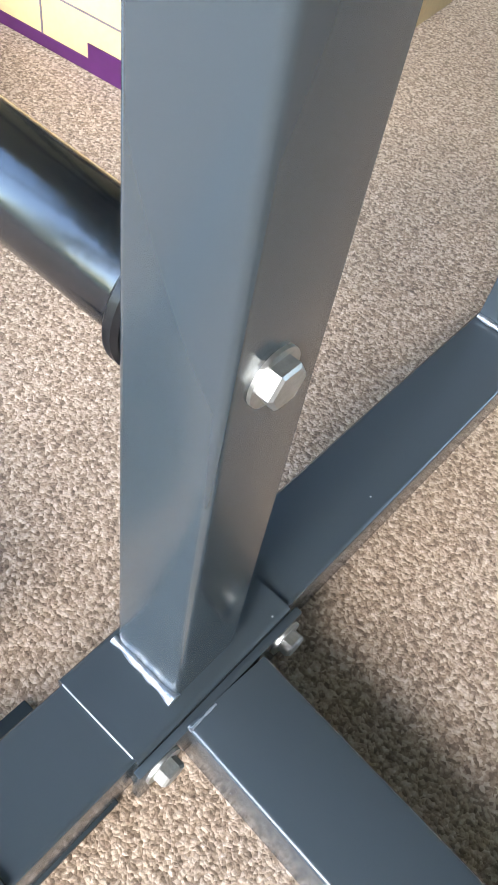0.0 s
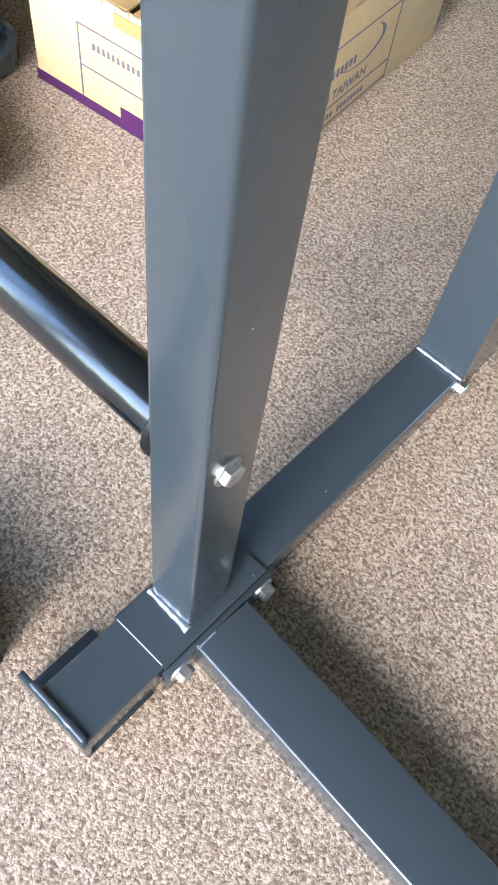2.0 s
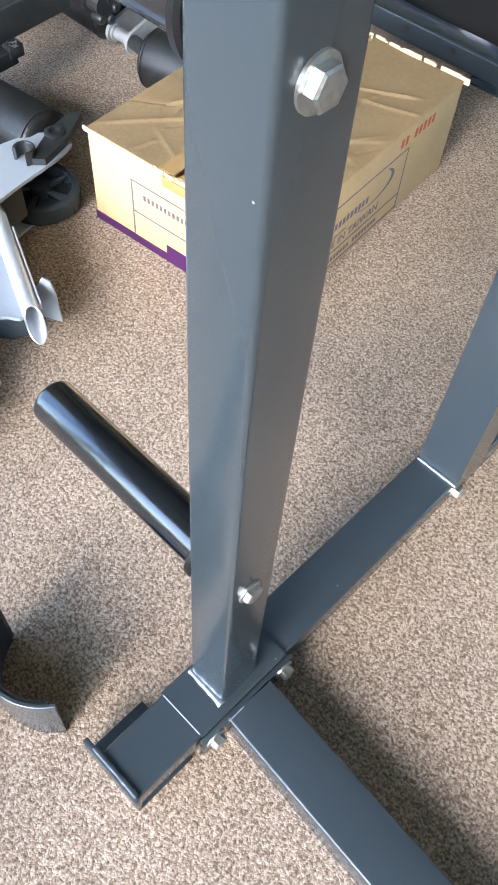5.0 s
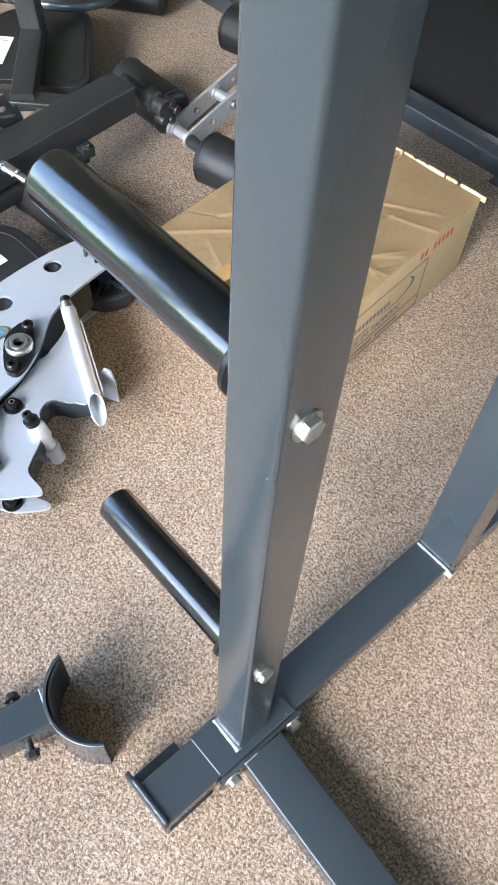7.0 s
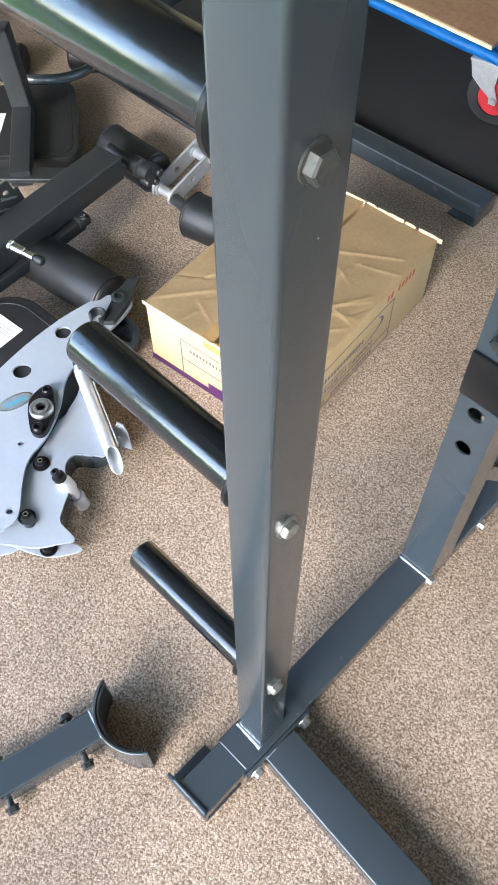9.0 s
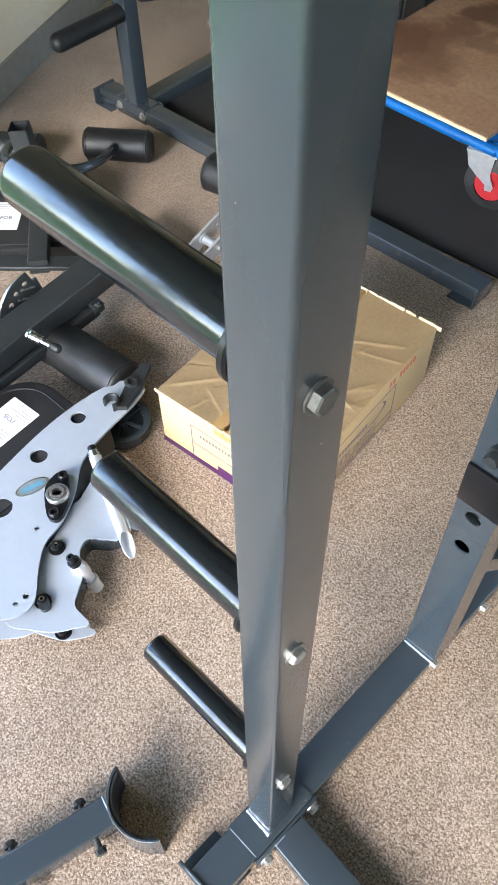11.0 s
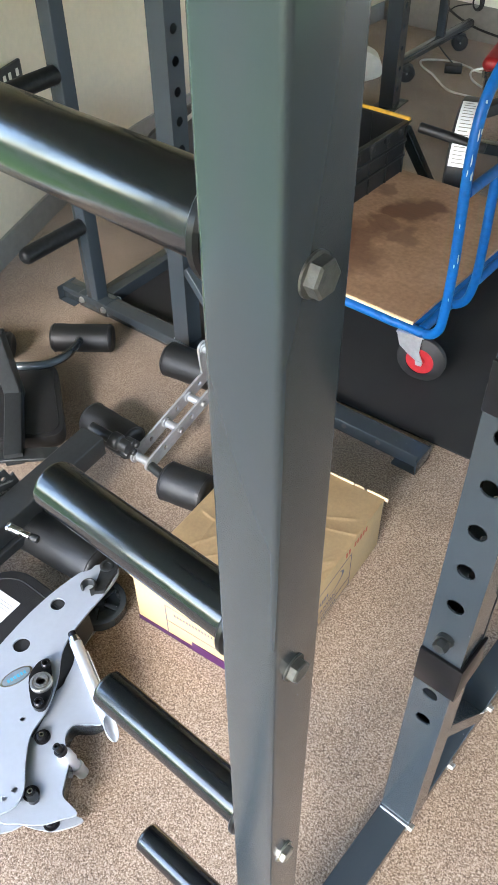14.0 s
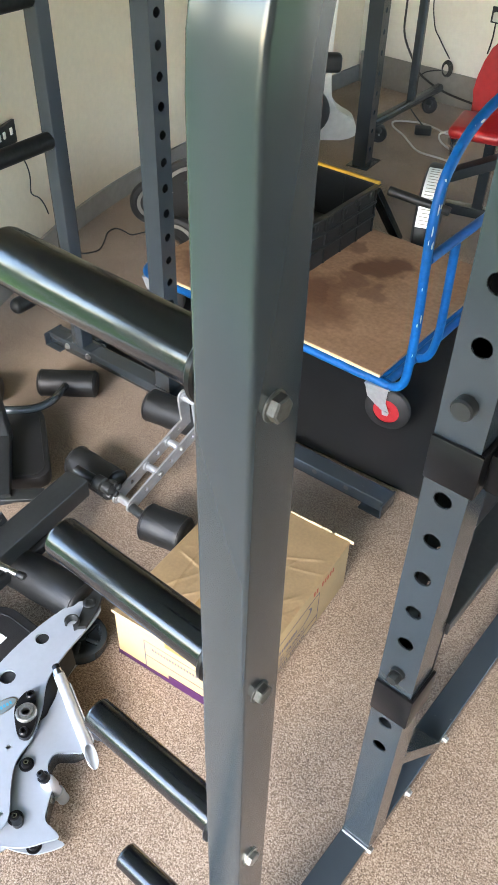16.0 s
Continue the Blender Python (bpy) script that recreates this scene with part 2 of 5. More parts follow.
# ---- mesh helpers ----
def part(name, bm, mat, parent=None, label="", sharp=35):
    """Link a bmesh as one mesh object, under a thing or a part."""
    me = bpy.data.meshes.new(name)
    bmesh.ops.recalc_face_normals(bm, faces=bm.faces)
    for f in bm.faces:
        f.smooth = True
    bm.to_mesh(me)
    bm.free()
    me.set_sharp_from_angle(angle=radians(sharp))
    me.materials.append(mat)
    ob = new(name, me)
    if parent:
        ob.parent = parent
    if label:
        tagged(ob, label)
    return ob


def thing(name, m, label, category, group="", kind=""):
    ob = new(name)
    ob.empty_display_size = 0.05
    ob.matrix_basis = m
    return tagged(ob, label, category, group, kind)


def block(bm, x0, x1, y0, y1, z0, z1, bevel=0.0, m=None, seg=2):
    g = bmesh.ops.create_cube(bm, size=1)
    vs = g["verts"]
    bmesh.ops.transform(bm, verts=vs, matrix=Matrix.Translation(((x0 + x1) / 2, (y0 + y1) / 2, (z0 + z1) / 2)) @ Matrix.Diagonal((x1 - x0, y1 - y0, z1 - z0, 1)))
    if bevel:
        es = list({e for v in vs for e in v.link_edges})
        r = bmesh.ops.bevel(bm, geom=es, offset=bevel, segments=seg, affect="EDGES", profile=0.5)
        vs = list({v for f in r["faces"] for v in f.verts} | {v for v in vs if v.is_valid})
    if m:
        bmesh.ops.transform(bm, verts=vs, matrix=m)
    return vs


def boxm(*a, **k):
    bm = bmesh.new()
    block(bm, *a, **k)
    return bm


def turned(bm, prof, p0, p1, seg=28, cap=True):
    """A body of revolution: prof is a list of (distance along p0->p1, radius)."""
    p0, p1 = Vector(p0), Vector(p1)
    ax = (p1 - p0).normalized()
    q = ax.to_track_quat("Z", "Y").to_matrix()
    rings = []
    for d, r in prof:
        c = p0 + ax * d
        if r < 1e-6:
            rings.append([bm.verts.new(c)])
        else:
            rings.append([bm.verts.new(c + q @ Vector((r * math.cos(2 * math.pi * i / seg), r * math.sin(2 * math.pi * i / seg), 0))) for i in range(seg)])
    for a, b in zip(rings, rings[1:]):
        for i in range(seg):
            j = (i + 1) % seg
            if len(a) == 1 and len(b) == 1:
                continue
            if len(a) == 1:
                bm.faces.new((a[0], b[i], b[j]))
            elif len(b) == 1:
                bm.faces.new((a[i], a[j], b[0]))
            else:
                bm.faces.new((a[i], a[j], b[j], b[i]))
    for r in (rings[0], rings[-1]):
        if cap and len(r) > 1:
            bm.faces.new(r)


def rod(bm, p0, p1, r, seg=20, round_end=0.0):
    n = (Vector(p1) - Vector(p0)).length
    e = round_end
    prof = [(0, r), (n, r)] if not e else [(0, r - e), (e * 0.3, r - e * 0.3), (e, r), (n - e, r), (n - e * 0.3, r - e * 0.3), (n, r - e)]
    turned(bm, prof, p0, p1, seg)


def rounded(w, h, r, seg=4):
    """A rounded rectangle as a list of (u, v)."""
    out = []
    for cx, cy, a0 in ((w / 2 - r, h / 2 - r, 0), (-w / 2 + r, h / 2 - r, 90), (-w / 2 + r, -h / 2 + r, 180), (w / 2 - r, -h / 2 + r, 270)):
        for i in range(seg + 1):
            a = radians(a0 + 90 * i / seg)
            out.append((cx + r * math.cos(a), cy + r * math.sin(a)))
    return out


def circle(r, seg=14):
    return [(r * math.cos(2 * math.pi * i / seg), r * math.sin(2 * math.pi * i / seg)) for i in range(seg)]


def sweep(bm, pts, prof, up=(0, 0, 1), closed=False, cap=True):
    """Carry a profile (u sideways, v along up) along points."""
    pts = [Vector(p) for p in pts]
    up = Vector(up)
    rings, n = [], len(pts)
    side = None
    for i, p in enumerate(pts):
        a = pts[(i - 1) % n] if (closed or i > 0) else pts[0]
        b = pts[(i + 1) % n] if (closed or i < n - 1) else pts[-1]
        t = (b - a).normalized()
        s = t.cross(up)
        if s.length < 0.2:
            s = side if side is not None else t.cross(Vector((0, 1, 0.01)))
        s = (s - t * s.dot(t)).normalized()
        if side is not None and s.dot(side) < 0:
            s = -s
        side = s
        v = s.cross(t).normalized()
        rings.append([bm.verts.new(p + s * c[0] + v * c[1]) for c in prof])
    k = len(prof)
    for i in range(n if closed else n - 1):
        a, b = rings[i], rings[(i + 1) % n]
        for j in range(k):
            bm.faces.new((a[j], a[(j + 1) % k], b[(j + 1) % k], b[j]))
    if cap and not closed:
        bm.faces.new(rings[0])
        bm.faces.new(rings[-1])


def smooth_path(pts, per=8, closed=False):
    """Catmull-Rom through points."""
    pts = [Vector(p) for p in pts]
    n, out = len(pts), []
    for i in range(n if closed else n - 1):
        if closed:
            a, b, c, d = (pts[(i + k) % n] for k in (-1, 0, 1, 2))
        else:
            a, b, c, d = pts[max(i - 1, 0)], pts[i], pts[i + 1], pts[min(i + 2, n - 1)]
        for k in range(per):
            t = k / per
            out.append(0.5 * ((2 * b) + (c - a) * t + (2 * a - 5 * b + 4 * c - d) * t * t + (3 * b - a - 3 * c + d) * t ** 3))
    if not closed:
        out.append(pts[-1])
    return out


def slab(bm, outline, z0, z1):
    """A flat plate with the given plan outline."""
    lo = [bm.verts.new((p[0], p[1], z0)) for p in outline]
    hi = [bm.verts.new((p[0], p[1], z1)) for p in outline]
    bm.faces.new(lo)
    bm.faces.new(hi)
    n = len(outline)
    for i in range(n):
        bm.faces.new((lo[i], lo[(i + 1) % n], hi[(i + 1) % n], hi[i]))


def hexagon(bm, c, axis, r, h, wash=0.0, wash_t=0.002):
    """A hex bolt head with its washer, seated at c and standing along axis."""
    c, ax = Vector(c), Vector(axis).normalized()
    if wash:
        turned(bm, [(0, wash), (wash_t, wash), (wash_t, r * 0.8)], c, c + ax, 24)
    q = c + ax * wash_t
    turned(bm, [(0, r), (h * 0.82, r), (h, r * 0.86)], q, q + ax, 6)


def holed_wall(bm, w, cells, y0, y1, hole_r, seg=20):
    """An upright strip, w wide about x = 0, between y0 and y1; cells are (z0, z1, with_hole)."""
    rings = {}
    for z0, z1, with_hole in cells:
        zc = (z0 + z1) / 2
        for y in (y0, y1):
            if not with_hole:
                bm.faces.new([bm.verts.new(v) for v in ((-w / 2, y, z0), (w / 2, y, z0), (w / 2, y, z1), (-w / 2, y, z1))])
                continue
            outer, inner = [], []
            for i in range(seg):
                a = 2 * math.pi * (i + 0.5) / seg
                cx, cz = math.cos(a), math.sin(a)
                k = min(w / 2 / max(abs(cx), 1e-6), (z1 - z0) / 2 / max(abs(cz), 1e-6))
                outer.append((cx * k, cz * k))
                inner.append((cx * hole_r, cz * hole_r))
            vi = [bm.verts.new((p[0], y, zc + p[1])) for p in inner]
            vo = [bm.verts.new((p[0], y, zc + p[1])) for p in outer]
            for i in range(seg):
                j = (i + 1) % seg
                bm.faces.new((vi[i], vi[j], vo[j], vo[i]))
            for sx in (-1, 1):
                for sz in (-1, 1):
                    q = [v for v in vo if (v.co.x * sx > 0 and (v.co.z - zc) * sz > 0)]
                    side = [v for v in q if abs(abs(v.co.x) - w / 2) < 1e-6]
                    top = [v for v in q if abs(abs(v.co.z - zc) - (z1 - z0) / 2) < 1e-6]
                    if side and top:
                        a = max(side, key=lambda v: abs(v.co.z - zc))
                        b = max(top, key=lambda v: abs(v.co.x))
                        if a is not b:
                            bm.faces.new((a, b, bm.verts.new((sx * w / 2, y, zc + sz * (z1 - z0) / 2))))
            rings.setdefault((z0, "i"), []).append(vi)
        if with_hole:
            a, b = rings[(z0, "i")]
            for i in range(seg):
                j = (i + 1) % seg
                bm.faces.new((a[i], a[j], b[j], b[i]))
    z0, z1 = cells[0][0], cells[-1][1]
    for x in (-w / 2, w / 2):
        bm.faces.new([bm.verts.new(v) for v in ((x, y0, z0), (x, y1, z0), (x, y1, z1), (x, y0, z1))])


def plate_bars(parent, mat, rects, frame_m, name="print_bar", lift=0.0006):
    """Thin printed bars on a surface: rects are (u0, u1, v0, v1) in the plane given by frame_m."""
    for u0, u1, v0, v1 in rects:
        bm = bmesh.new()
        block(bm, u0, u1, v0, v1, 0, lift, m=frame_m)
        part(name, bm, mat, parent)


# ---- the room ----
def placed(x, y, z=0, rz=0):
    """Where a thing of the near floor stands: its plan, scaled and turned to fit the camera's view."""
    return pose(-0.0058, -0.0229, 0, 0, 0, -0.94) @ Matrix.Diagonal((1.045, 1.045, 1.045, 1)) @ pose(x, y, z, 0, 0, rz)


NORTH, EAST = 4.76, 3.2

def wall_line():
    pts = [(-1.80, -0.12), (-1.85, 0.08), (-1.96, 0.36), (-2.197, 0.885), (-2.45, 1.45), (-2.629, 1.899), (-2.74, 2.32), (-2.82, 2.86), (-2.88, 3.6), (-2.9, 4.77)]
    return smooth_path([(x, y, 0) for x, y in pts], 5)


def room_outline():
    """The outer edge of the room's floor and ceiling."""
    ln = wall_line()
    side = [(p.x - 0.15, p.y) for p in ln]
    return [(-2.05, WIN_Y - 0.2), (EAST + 0.15, WIN_Y - 0.2), (EAST + 0.15, NORTH + 0.15), (side[-1][0], NORTH + 0.15)] + side[::-1]


bm = bmesh.new()
slab(bm, room_outline(), -0.34, 0.0)
tagged(part("floor", bm, CARPET), "beige and brown speckled loop-pile carpet floor", "carpet", kind="structure")
# unseen ceiling, toned dark so that less light bounces off it
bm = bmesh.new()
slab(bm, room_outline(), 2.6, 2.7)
tagged(part("ceiling", bm, CEIL), "unseen ceiling, dark grey to hold back bounced light", "ceiling", kind="structure")


def strip_along(line, out, z0, z1):
    """A wall or skirting that follows a line, from the line to out metres on its left."""
    bm = bmesh.new()
    rows = []
    for i, p in enumerate(line):
        t = (line[min(i + 1, len(line) - 1)] - line[max(i - 1, 0)]).normalized()
        n = Vector((-t.y, t.x, 0))
        q = p + n * out
        rows.append([bm.verts.new(v) for v in ((p.x, p.y, z0), (p.x, p.y, z1), (q.x, q.y, z1), (q.x, q.y, z0))])
    for a, b in zip(rows, rows[1:]):
        for j in range(4):
            bm.faces.new((a[j], a[(j + 1) % 4], b[(j + 1) % 4], b[j]))
    bm.faces.new(rows[0])
    bm.faces.new(rows[-1])
    return bm


line = wall_line()
tagged(part("wall_west", strip_along(line, 0.15, 0, 2.6), WALL), "cream painted curving wall", "wall", kind="structure")
inner = [p + Vector((0, 0, 0)) for p in line]
bm = strip_along(line, -0.014, 0, 0.105)
tagged(part("baseboard_west", bm, SKIRT), "grey painted skirting along the curved wall", "skirting", kind="structure")
bm = boxm(-3.06, EAST + 0.15, NORTH, NORTH + 0.15, 0, 2.6)
tagged(part("wall_north", bm, WHITEWALL), "off-white painted far wall", "wall", kind="structure")
tagged(part("baseboard_north", boxm(-2.88, EAST, NORTH - 0.015, NORTH - 0.001, 0, 0.2, 0.004), SKIRT), "grey painted skirting on the far wall", "skirting", kind="structure")
# unseen wall; its dark warm tone is set for reflections and bounced light
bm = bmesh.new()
ey0, ey1, ez0, ez1 = EAST_FILL_WIN
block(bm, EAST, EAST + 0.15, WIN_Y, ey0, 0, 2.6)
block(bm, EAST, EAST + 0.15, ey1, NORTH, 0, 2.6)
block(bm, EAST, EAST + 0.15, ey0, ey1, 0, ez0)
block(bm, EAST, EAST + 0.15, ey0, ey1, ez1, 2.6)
tagged(part("wall_east", bm, BOUNCE_TAUPE), "unseen taupe side wall toned for the light it bounces", "wall", kind="structure")
bm = bmesh.new()
block(bm, -1.95, -1.80, WIN_Y, -0.13, 0, WIN_Z0)
block(bm, -1.95, -1.80, WIN_Y, -0.13, WIN_Z1, 2.6)
tagged(part("wall_garden", bm, WALL), "cream painted wall round a tall window", "wall", kind="structure")
win = tagged(new("window_3"), "tall white-framed corner window letting in daylight", "window", kind="structure")
for y in (WIN_Y + 0.031, -1.08, -0.16):
    part("mullion", boxm(-1.90, -1.84, y - 0.03, y + 0.03, WIN_Z0, WIN_Z1, 0.006), UPVC, win)
for z in (WIN_Z0 + 0.03, WIN_Z1 - 0.03):
    for y0, y1 in ((WIN_Y + 0.062, -1.111), (-1.049, -0.191)):
        part("rail", boxm(-1.898, -1.842, y0, y1, z - 0.03, z + 0.03, 0.006), UPVC, win)
bm = bmesh.new()
block(bm, -2.05, EAST + 0.15, WIN_Y - 0.2, WIN_Y, 0, WIN_Z0)
block(bm, -2.05, EAST + 0.15, WIN_Y - 0.2, WIN_Y, WIN_Z1, 2.6)
block(bm, -2.05, WIN_X0, WIN_Y - 0.2, WIN_Y, WIN_Z0, WIN_Z1)
block(bm, WIN_X1, EAST + 0.15, WIN_Y - 0.2, WIN_Y, WIN_Z0, WIN_Z1)
tagged(part("wall_south", bm, WALL), "cream painted wall with a wide window", "wall", kind="structure")
win = tagged(new("window_1"), "wide white-framed window letting in daylight", "window", kind="structure")
for k in range(5):
    x = WIN_X0 + (WIN_X1 - WIN_X0) * k / 4
    part("mullion", boxm(x - 0.03, x + 0.03, WIN_Y - 0.11, WIN_Y - 0.05, WIN_Z0, WIN_Z1, 0.006), UPVC, win)
for z in (WIN_Z0 + 0.03, WIN_Z1 - 0.03):
    part("rail", boxm(WIN_X0 + 0.03, WIN_X1 - 0.03, WIN_Y - 0.108, WIN_Y - 0.052, z - 0.03, z + 0.03, 0.006), UPVC, win)
# unseen side window, added to brighten the far end of the room
win = tagged(new("fill_window"), "unseen white-framed side window added to brighten the far end", "window", kind="structure")
for k in range(3):
    y = ey0 + (ey1 - ey0) * k / 2
    part("mullion", boxm(EAST + 0.05, EAST + 0.11, y - 0.03, y + 0.03, ez0, ez1, 0.006), UPVC, win)
for z in (ez0 + 0.03, ez1 - 0.03):
    part("rail", boxm(EAST + 0.052, EAST + 0.108, ey0 + 0.03, ey1 - 0.03, z - 0.03, z + 0.03, 0.006), UPVC, win)
bm = bmesh.new()
bm.faces.new([bm.verts.new(v) for v in ((-300, -300, -0.35), (300, -300, -0.35), (300, 300, -0.35), (-300, 300, -0.35))])
tagged(part("ground", bm, GRASS), "green lawn outside the window", "lawn", kind="structure")

def hedge():
    bm = bmesh.new()
    rnd = random.Random(4)
    for k in range(900):
        x, z = rnd.uniform(-14, 14), rnd.uniform(-0.3, 1.1)
        c = Vector((x, -7 + rnd.uniform(-0.5, 0.5), z + 0.25 * rnd.random()))
        q = Matrix.Rotation(rnd.uniform(0, 6.28), 4, (rnd.random(), rnd.random(), rnd.random() + 0.1))
        w = rnd.uniform(0.3, 0.6)
        bm.faces.new([bm.verts.new(c + (q @ Vector(v)) * w) for v in ((-0.5, 0, 0), (0, -0.35, 0.05), (0.5, 0, 0), (0, 0.35, 0.05))])
    return tagged(part("hedge", bm, GRASS), "tall green garden hedge beyond the lawn", "hedge", kind="stuff")


hedge()
bm = bmesh.new()
block(bm, -1.45, 1.6, 0.0, 1.5, 0.0005, 0.0065, 0.002, pose(-0.40, 1.432, 0, 0, 0, 4.2))
tagged(part("rubber_mat", bm, MAT), "large thin black rubber mat on the carpet", "mat", kind="structure")


# ---- the racks ----
HOLE_Z0, PITCH, HOLE_R = 0.455, 0.0793, 0.0133


def bolt(parent, c, axis, r=0.0095, h=0.008, wash=0.014, mat=None, label="zinc hex bolt with a washer"):
    bm = bmesh.new()
    hexagon(bm, c, axis, r, h, wash)
    return part("bolt", bm, mat or ZINC, parent, label, 25)


def weld_bead(parent, p0, p1, r, seed, grow=1.0, mat=None):
    rnd = random.Random(seed)
    p0, p1 = Vector(p0), Vector(p1)
    bm = bmesh.new()
    n = 30
    pts = [p0.lerp(p1, i / n) for i in range(n + 1)]
    sides = []
    ax = (p1 - p0).normalized()
    q = ax.to_track_quat("Z", "Y").to_matrix()
    for i, p in enumerate(pts):
        k = r * (1 + (grow - 1) * (i / n) ** 2) * (0.9 + 0.32 * noise.noise(p * 140 + Vector((seed, 0, 0))) + rnd.uniform(-0.04, 0.04))
        sides.append([bm.verts.new(p + q @ Vector((k * math.cos(2 * math.pi * j / 9), k * math.sin(2 * math.pi * j / 9), 0))) for j in range(9)])
    for a, b in zip(sides, sides[1:]):
        for j in range(9):
            bm.faces.new((a[j], a[(j + 1) % 9], b[(j + 1) % 9], b[j]))
    bm.faces.new(sides[0])
    bm.faces.new(sides[-1])
    part("weld_seam", bm, mat or WELD, parent, "" if mat else "lumpy silver weld seam", 80)


def rack(m, s, label, peg_zs, far_end=1.345, hole_z0=HOLE_Z0, peg_r=0.0237, up_w=0.050, peg_len=0.233, dome=False):
    """A half rack's side frame: base along +y, storage pegs towards -s*x, cross beam towards +s*x."""
    r = thing("power_rack", m, label, "power rack", "racks")

    def X(a, b):
        return (s * a, s * b) if s > 0 else (s * b, s * a)

    # base beam, end plates, foot plates
    x0, x1 = X(-0.0295, 0.0345)
    bm = bmesh.new()
    cx = (x0 + x1) / 2
    sweep(bm, [(cx, -0.155, 0.0275), (cx, far_end, 0.0275)], rounded(0.064, 0.046, 0.0035))
    part("base_beam", bm, STEEL, r)
    fx0, fx1 = X(-0.052, 0.0365)
    for y in (-0.1585, far_end + 0.0035):
        part("end_plate", boxm(fx0, fx1, y - 0.0035, y + 0.0035, 0.0046, 0.053, 0.0015), STEEL, r)
    part("foot_plate", boxm(fx0, fx1, -0.161, -0.08, 0.0, 0.0044, 0.0012), STEEL, r)
    part("foot_plate", boxm(fx0, fx1, far_end - 0.075, far_end + 0.006, 0.0, 0.0044, 0.0012), STEEL, r)
    weld_bead(r, (x0 - 0.008 * s, -0.1568, 0.0512), (x1 - 0.002 * s, -0.1568, 0.0512), 0.0042, 5, 1.0, STEEL)
    # saddle bracket over the beam and the cross beam bolted to it
    bm = bmesh.new()
    hx = 0.0345
    sweep(bm, [(cx, -0.066, 0.0270), (cx, 0.068, 0.0270)], rounded(2 * hx, 0.0530, 0.004))
    part("saddle_bracket", bm, STEEL, r)
    # thin silver strip stands in for the highlight along the bracket's edge
    bm = bmesh.new()
    sweep(bm, [(cx - 0.030, -0.0662, 0.0532), (cx + 0.030, -0.0662, 0.0532)], rounded(0.0010, 0.0010, 0.0003, 1))
    part("edge_highlight", bm, WELD, r, "thin bright strip for the highlight on the bracket's edge")
    bx0, bx1 = X(0.0372, 0.0435)
    part("cross_plate", boxm(bx0, bx1, -0.071, 0.074, 0.003, 0.049, 0.0015), STEEL, r)
    bm = bmesh.new()
    skew = 0.0 if dome else -0.070
    sweep(bm, [(s * 0.0436, 0.001, 0.0260), (s * 1.2, 0.001 + skew, 0.0260)], rounded(0.066, 0.050, 0.0035))
    part("cross_beam", bm, STEEL, r)
    weld_bead(r, (s * 0.0445, -0.032, 0.0500), (s * 0.0445, -0.010, 0.0500), 0.0015, 8)
    for y in (-0.053, 0.058):
        bolt(r, (s * 0.0436, y, 0.034), (s, 0, 0), 0.0092, 0.0085, 0.0132)
        if dome:
            bolt(r, (s * -0.0306, y, 0.030), (-s, 0, 0), 0.0092, 0.0085, 0.0132)
    # plain upright with the storage pegs, bent over at the top
    px, py = 0.0, 0.0012
    pts = [(px, py, 0.05), (px, py, 0.6), (px, py, 1.15), (px, py, 1.69)]
    R = 0.20
    for i in range(1, 13):
        a = radians(90 * i / 12)
        pts.append((px, py + R * (1 - math.cos(a)), 1.69 + R * math.sin(a)))
    pts.append((px, 0.44, 1.69 + R))
    bm = bmesh.new()
    bend_tube(bm, pts, rounded(up_w + 0.001, up_w + 0.004, 0.0045, 5))
    part("upright", bm, STEEL, r)
    weld_bead(r, (s * -0.027, -0.0262, 0.0545), (s * 0.0262, -0.0270, 0.0540), 0.0030, 3, 1.75)
    for z in peg_zs:
        pg = bmesh.new()
        L = peg_len
        end = [(L - peg_r * (1 - math.sin(radians(a))), peg_r * math.cos(radians(a))) for a in range(0, 91, 10)]
        turned(pg, [(0, peg_r)] + end if dome else [(0, peg_r), (L - 0.006, peg_r), (L - 0.003, peg_r * 0.97), (L - 0.001, peg_r * 0.88), (L, peg_r * 0.76), (L, 0.0)], (s * -0.0252, 0.004, z), (s * -1, 0.004, z), 44)
        pg = part("storage_peg", pg, PEG_MATT if dome else PEG, r, "black domed plate storage peg" if dome else "glossy black enamelled steel plate storage peg", 50)
        if dome:
            continue
        fl = bmesh.new()
        turned(fl, [(0, peg_r + 0.005), (0.002, peg_r + 0.007), (0.006, peg_r + 0.007), (0.008, peg_r + 0.005), (0.008, peg_r + 0.0002)], (s * -0.0252, 0.004, z), (s * -1, 0.004, z), 36)
        part("flange", fl, COLLAR, pg, "black peg flange")
        if z < 1.0:
            bolt(r, (s * 0.0252, -0.003, z - (0.008 if z > 0.5 else -0.010)), (s, 0, 0), 0.0098, 0.0062, 0.0125)
        else:
            bb = bmesh.new()
            hexagon(bb, (s * up_w / 2, -0.003, z - (0.003 if z > 1.3 else 0.0)), (s, 0, 0), 0.0102, 0.0072, 0.0118)
            part("bolt", bb, DULLBOLT, r, "dull grey hex bolt head")
    # holed upright
    hx, hy = 0.006 * s, 0.433
    base, top = 0.0505, 2.2
    cells, z = [], base
    k = 0
    while True:
        c = hole_z0 + k * PITCH
        if c + PITCH / 2 > top:
            break
        if c - PITCH / 2 > z + 1e-4:
            cells.append((z, c - PITCH / 2, False))
        cells.append((c - PITCH / 2, c + PITCH / 2, True))
        z = c + PITCH / 2
        k += 1
    cells.append((z, top, False))
    bm = bmesh.new()
    w, t = 0.064, 0.003
    holed_wall(bm, w, cells, hy - 0.032, hy - 0.032 + t, HOLE_R)
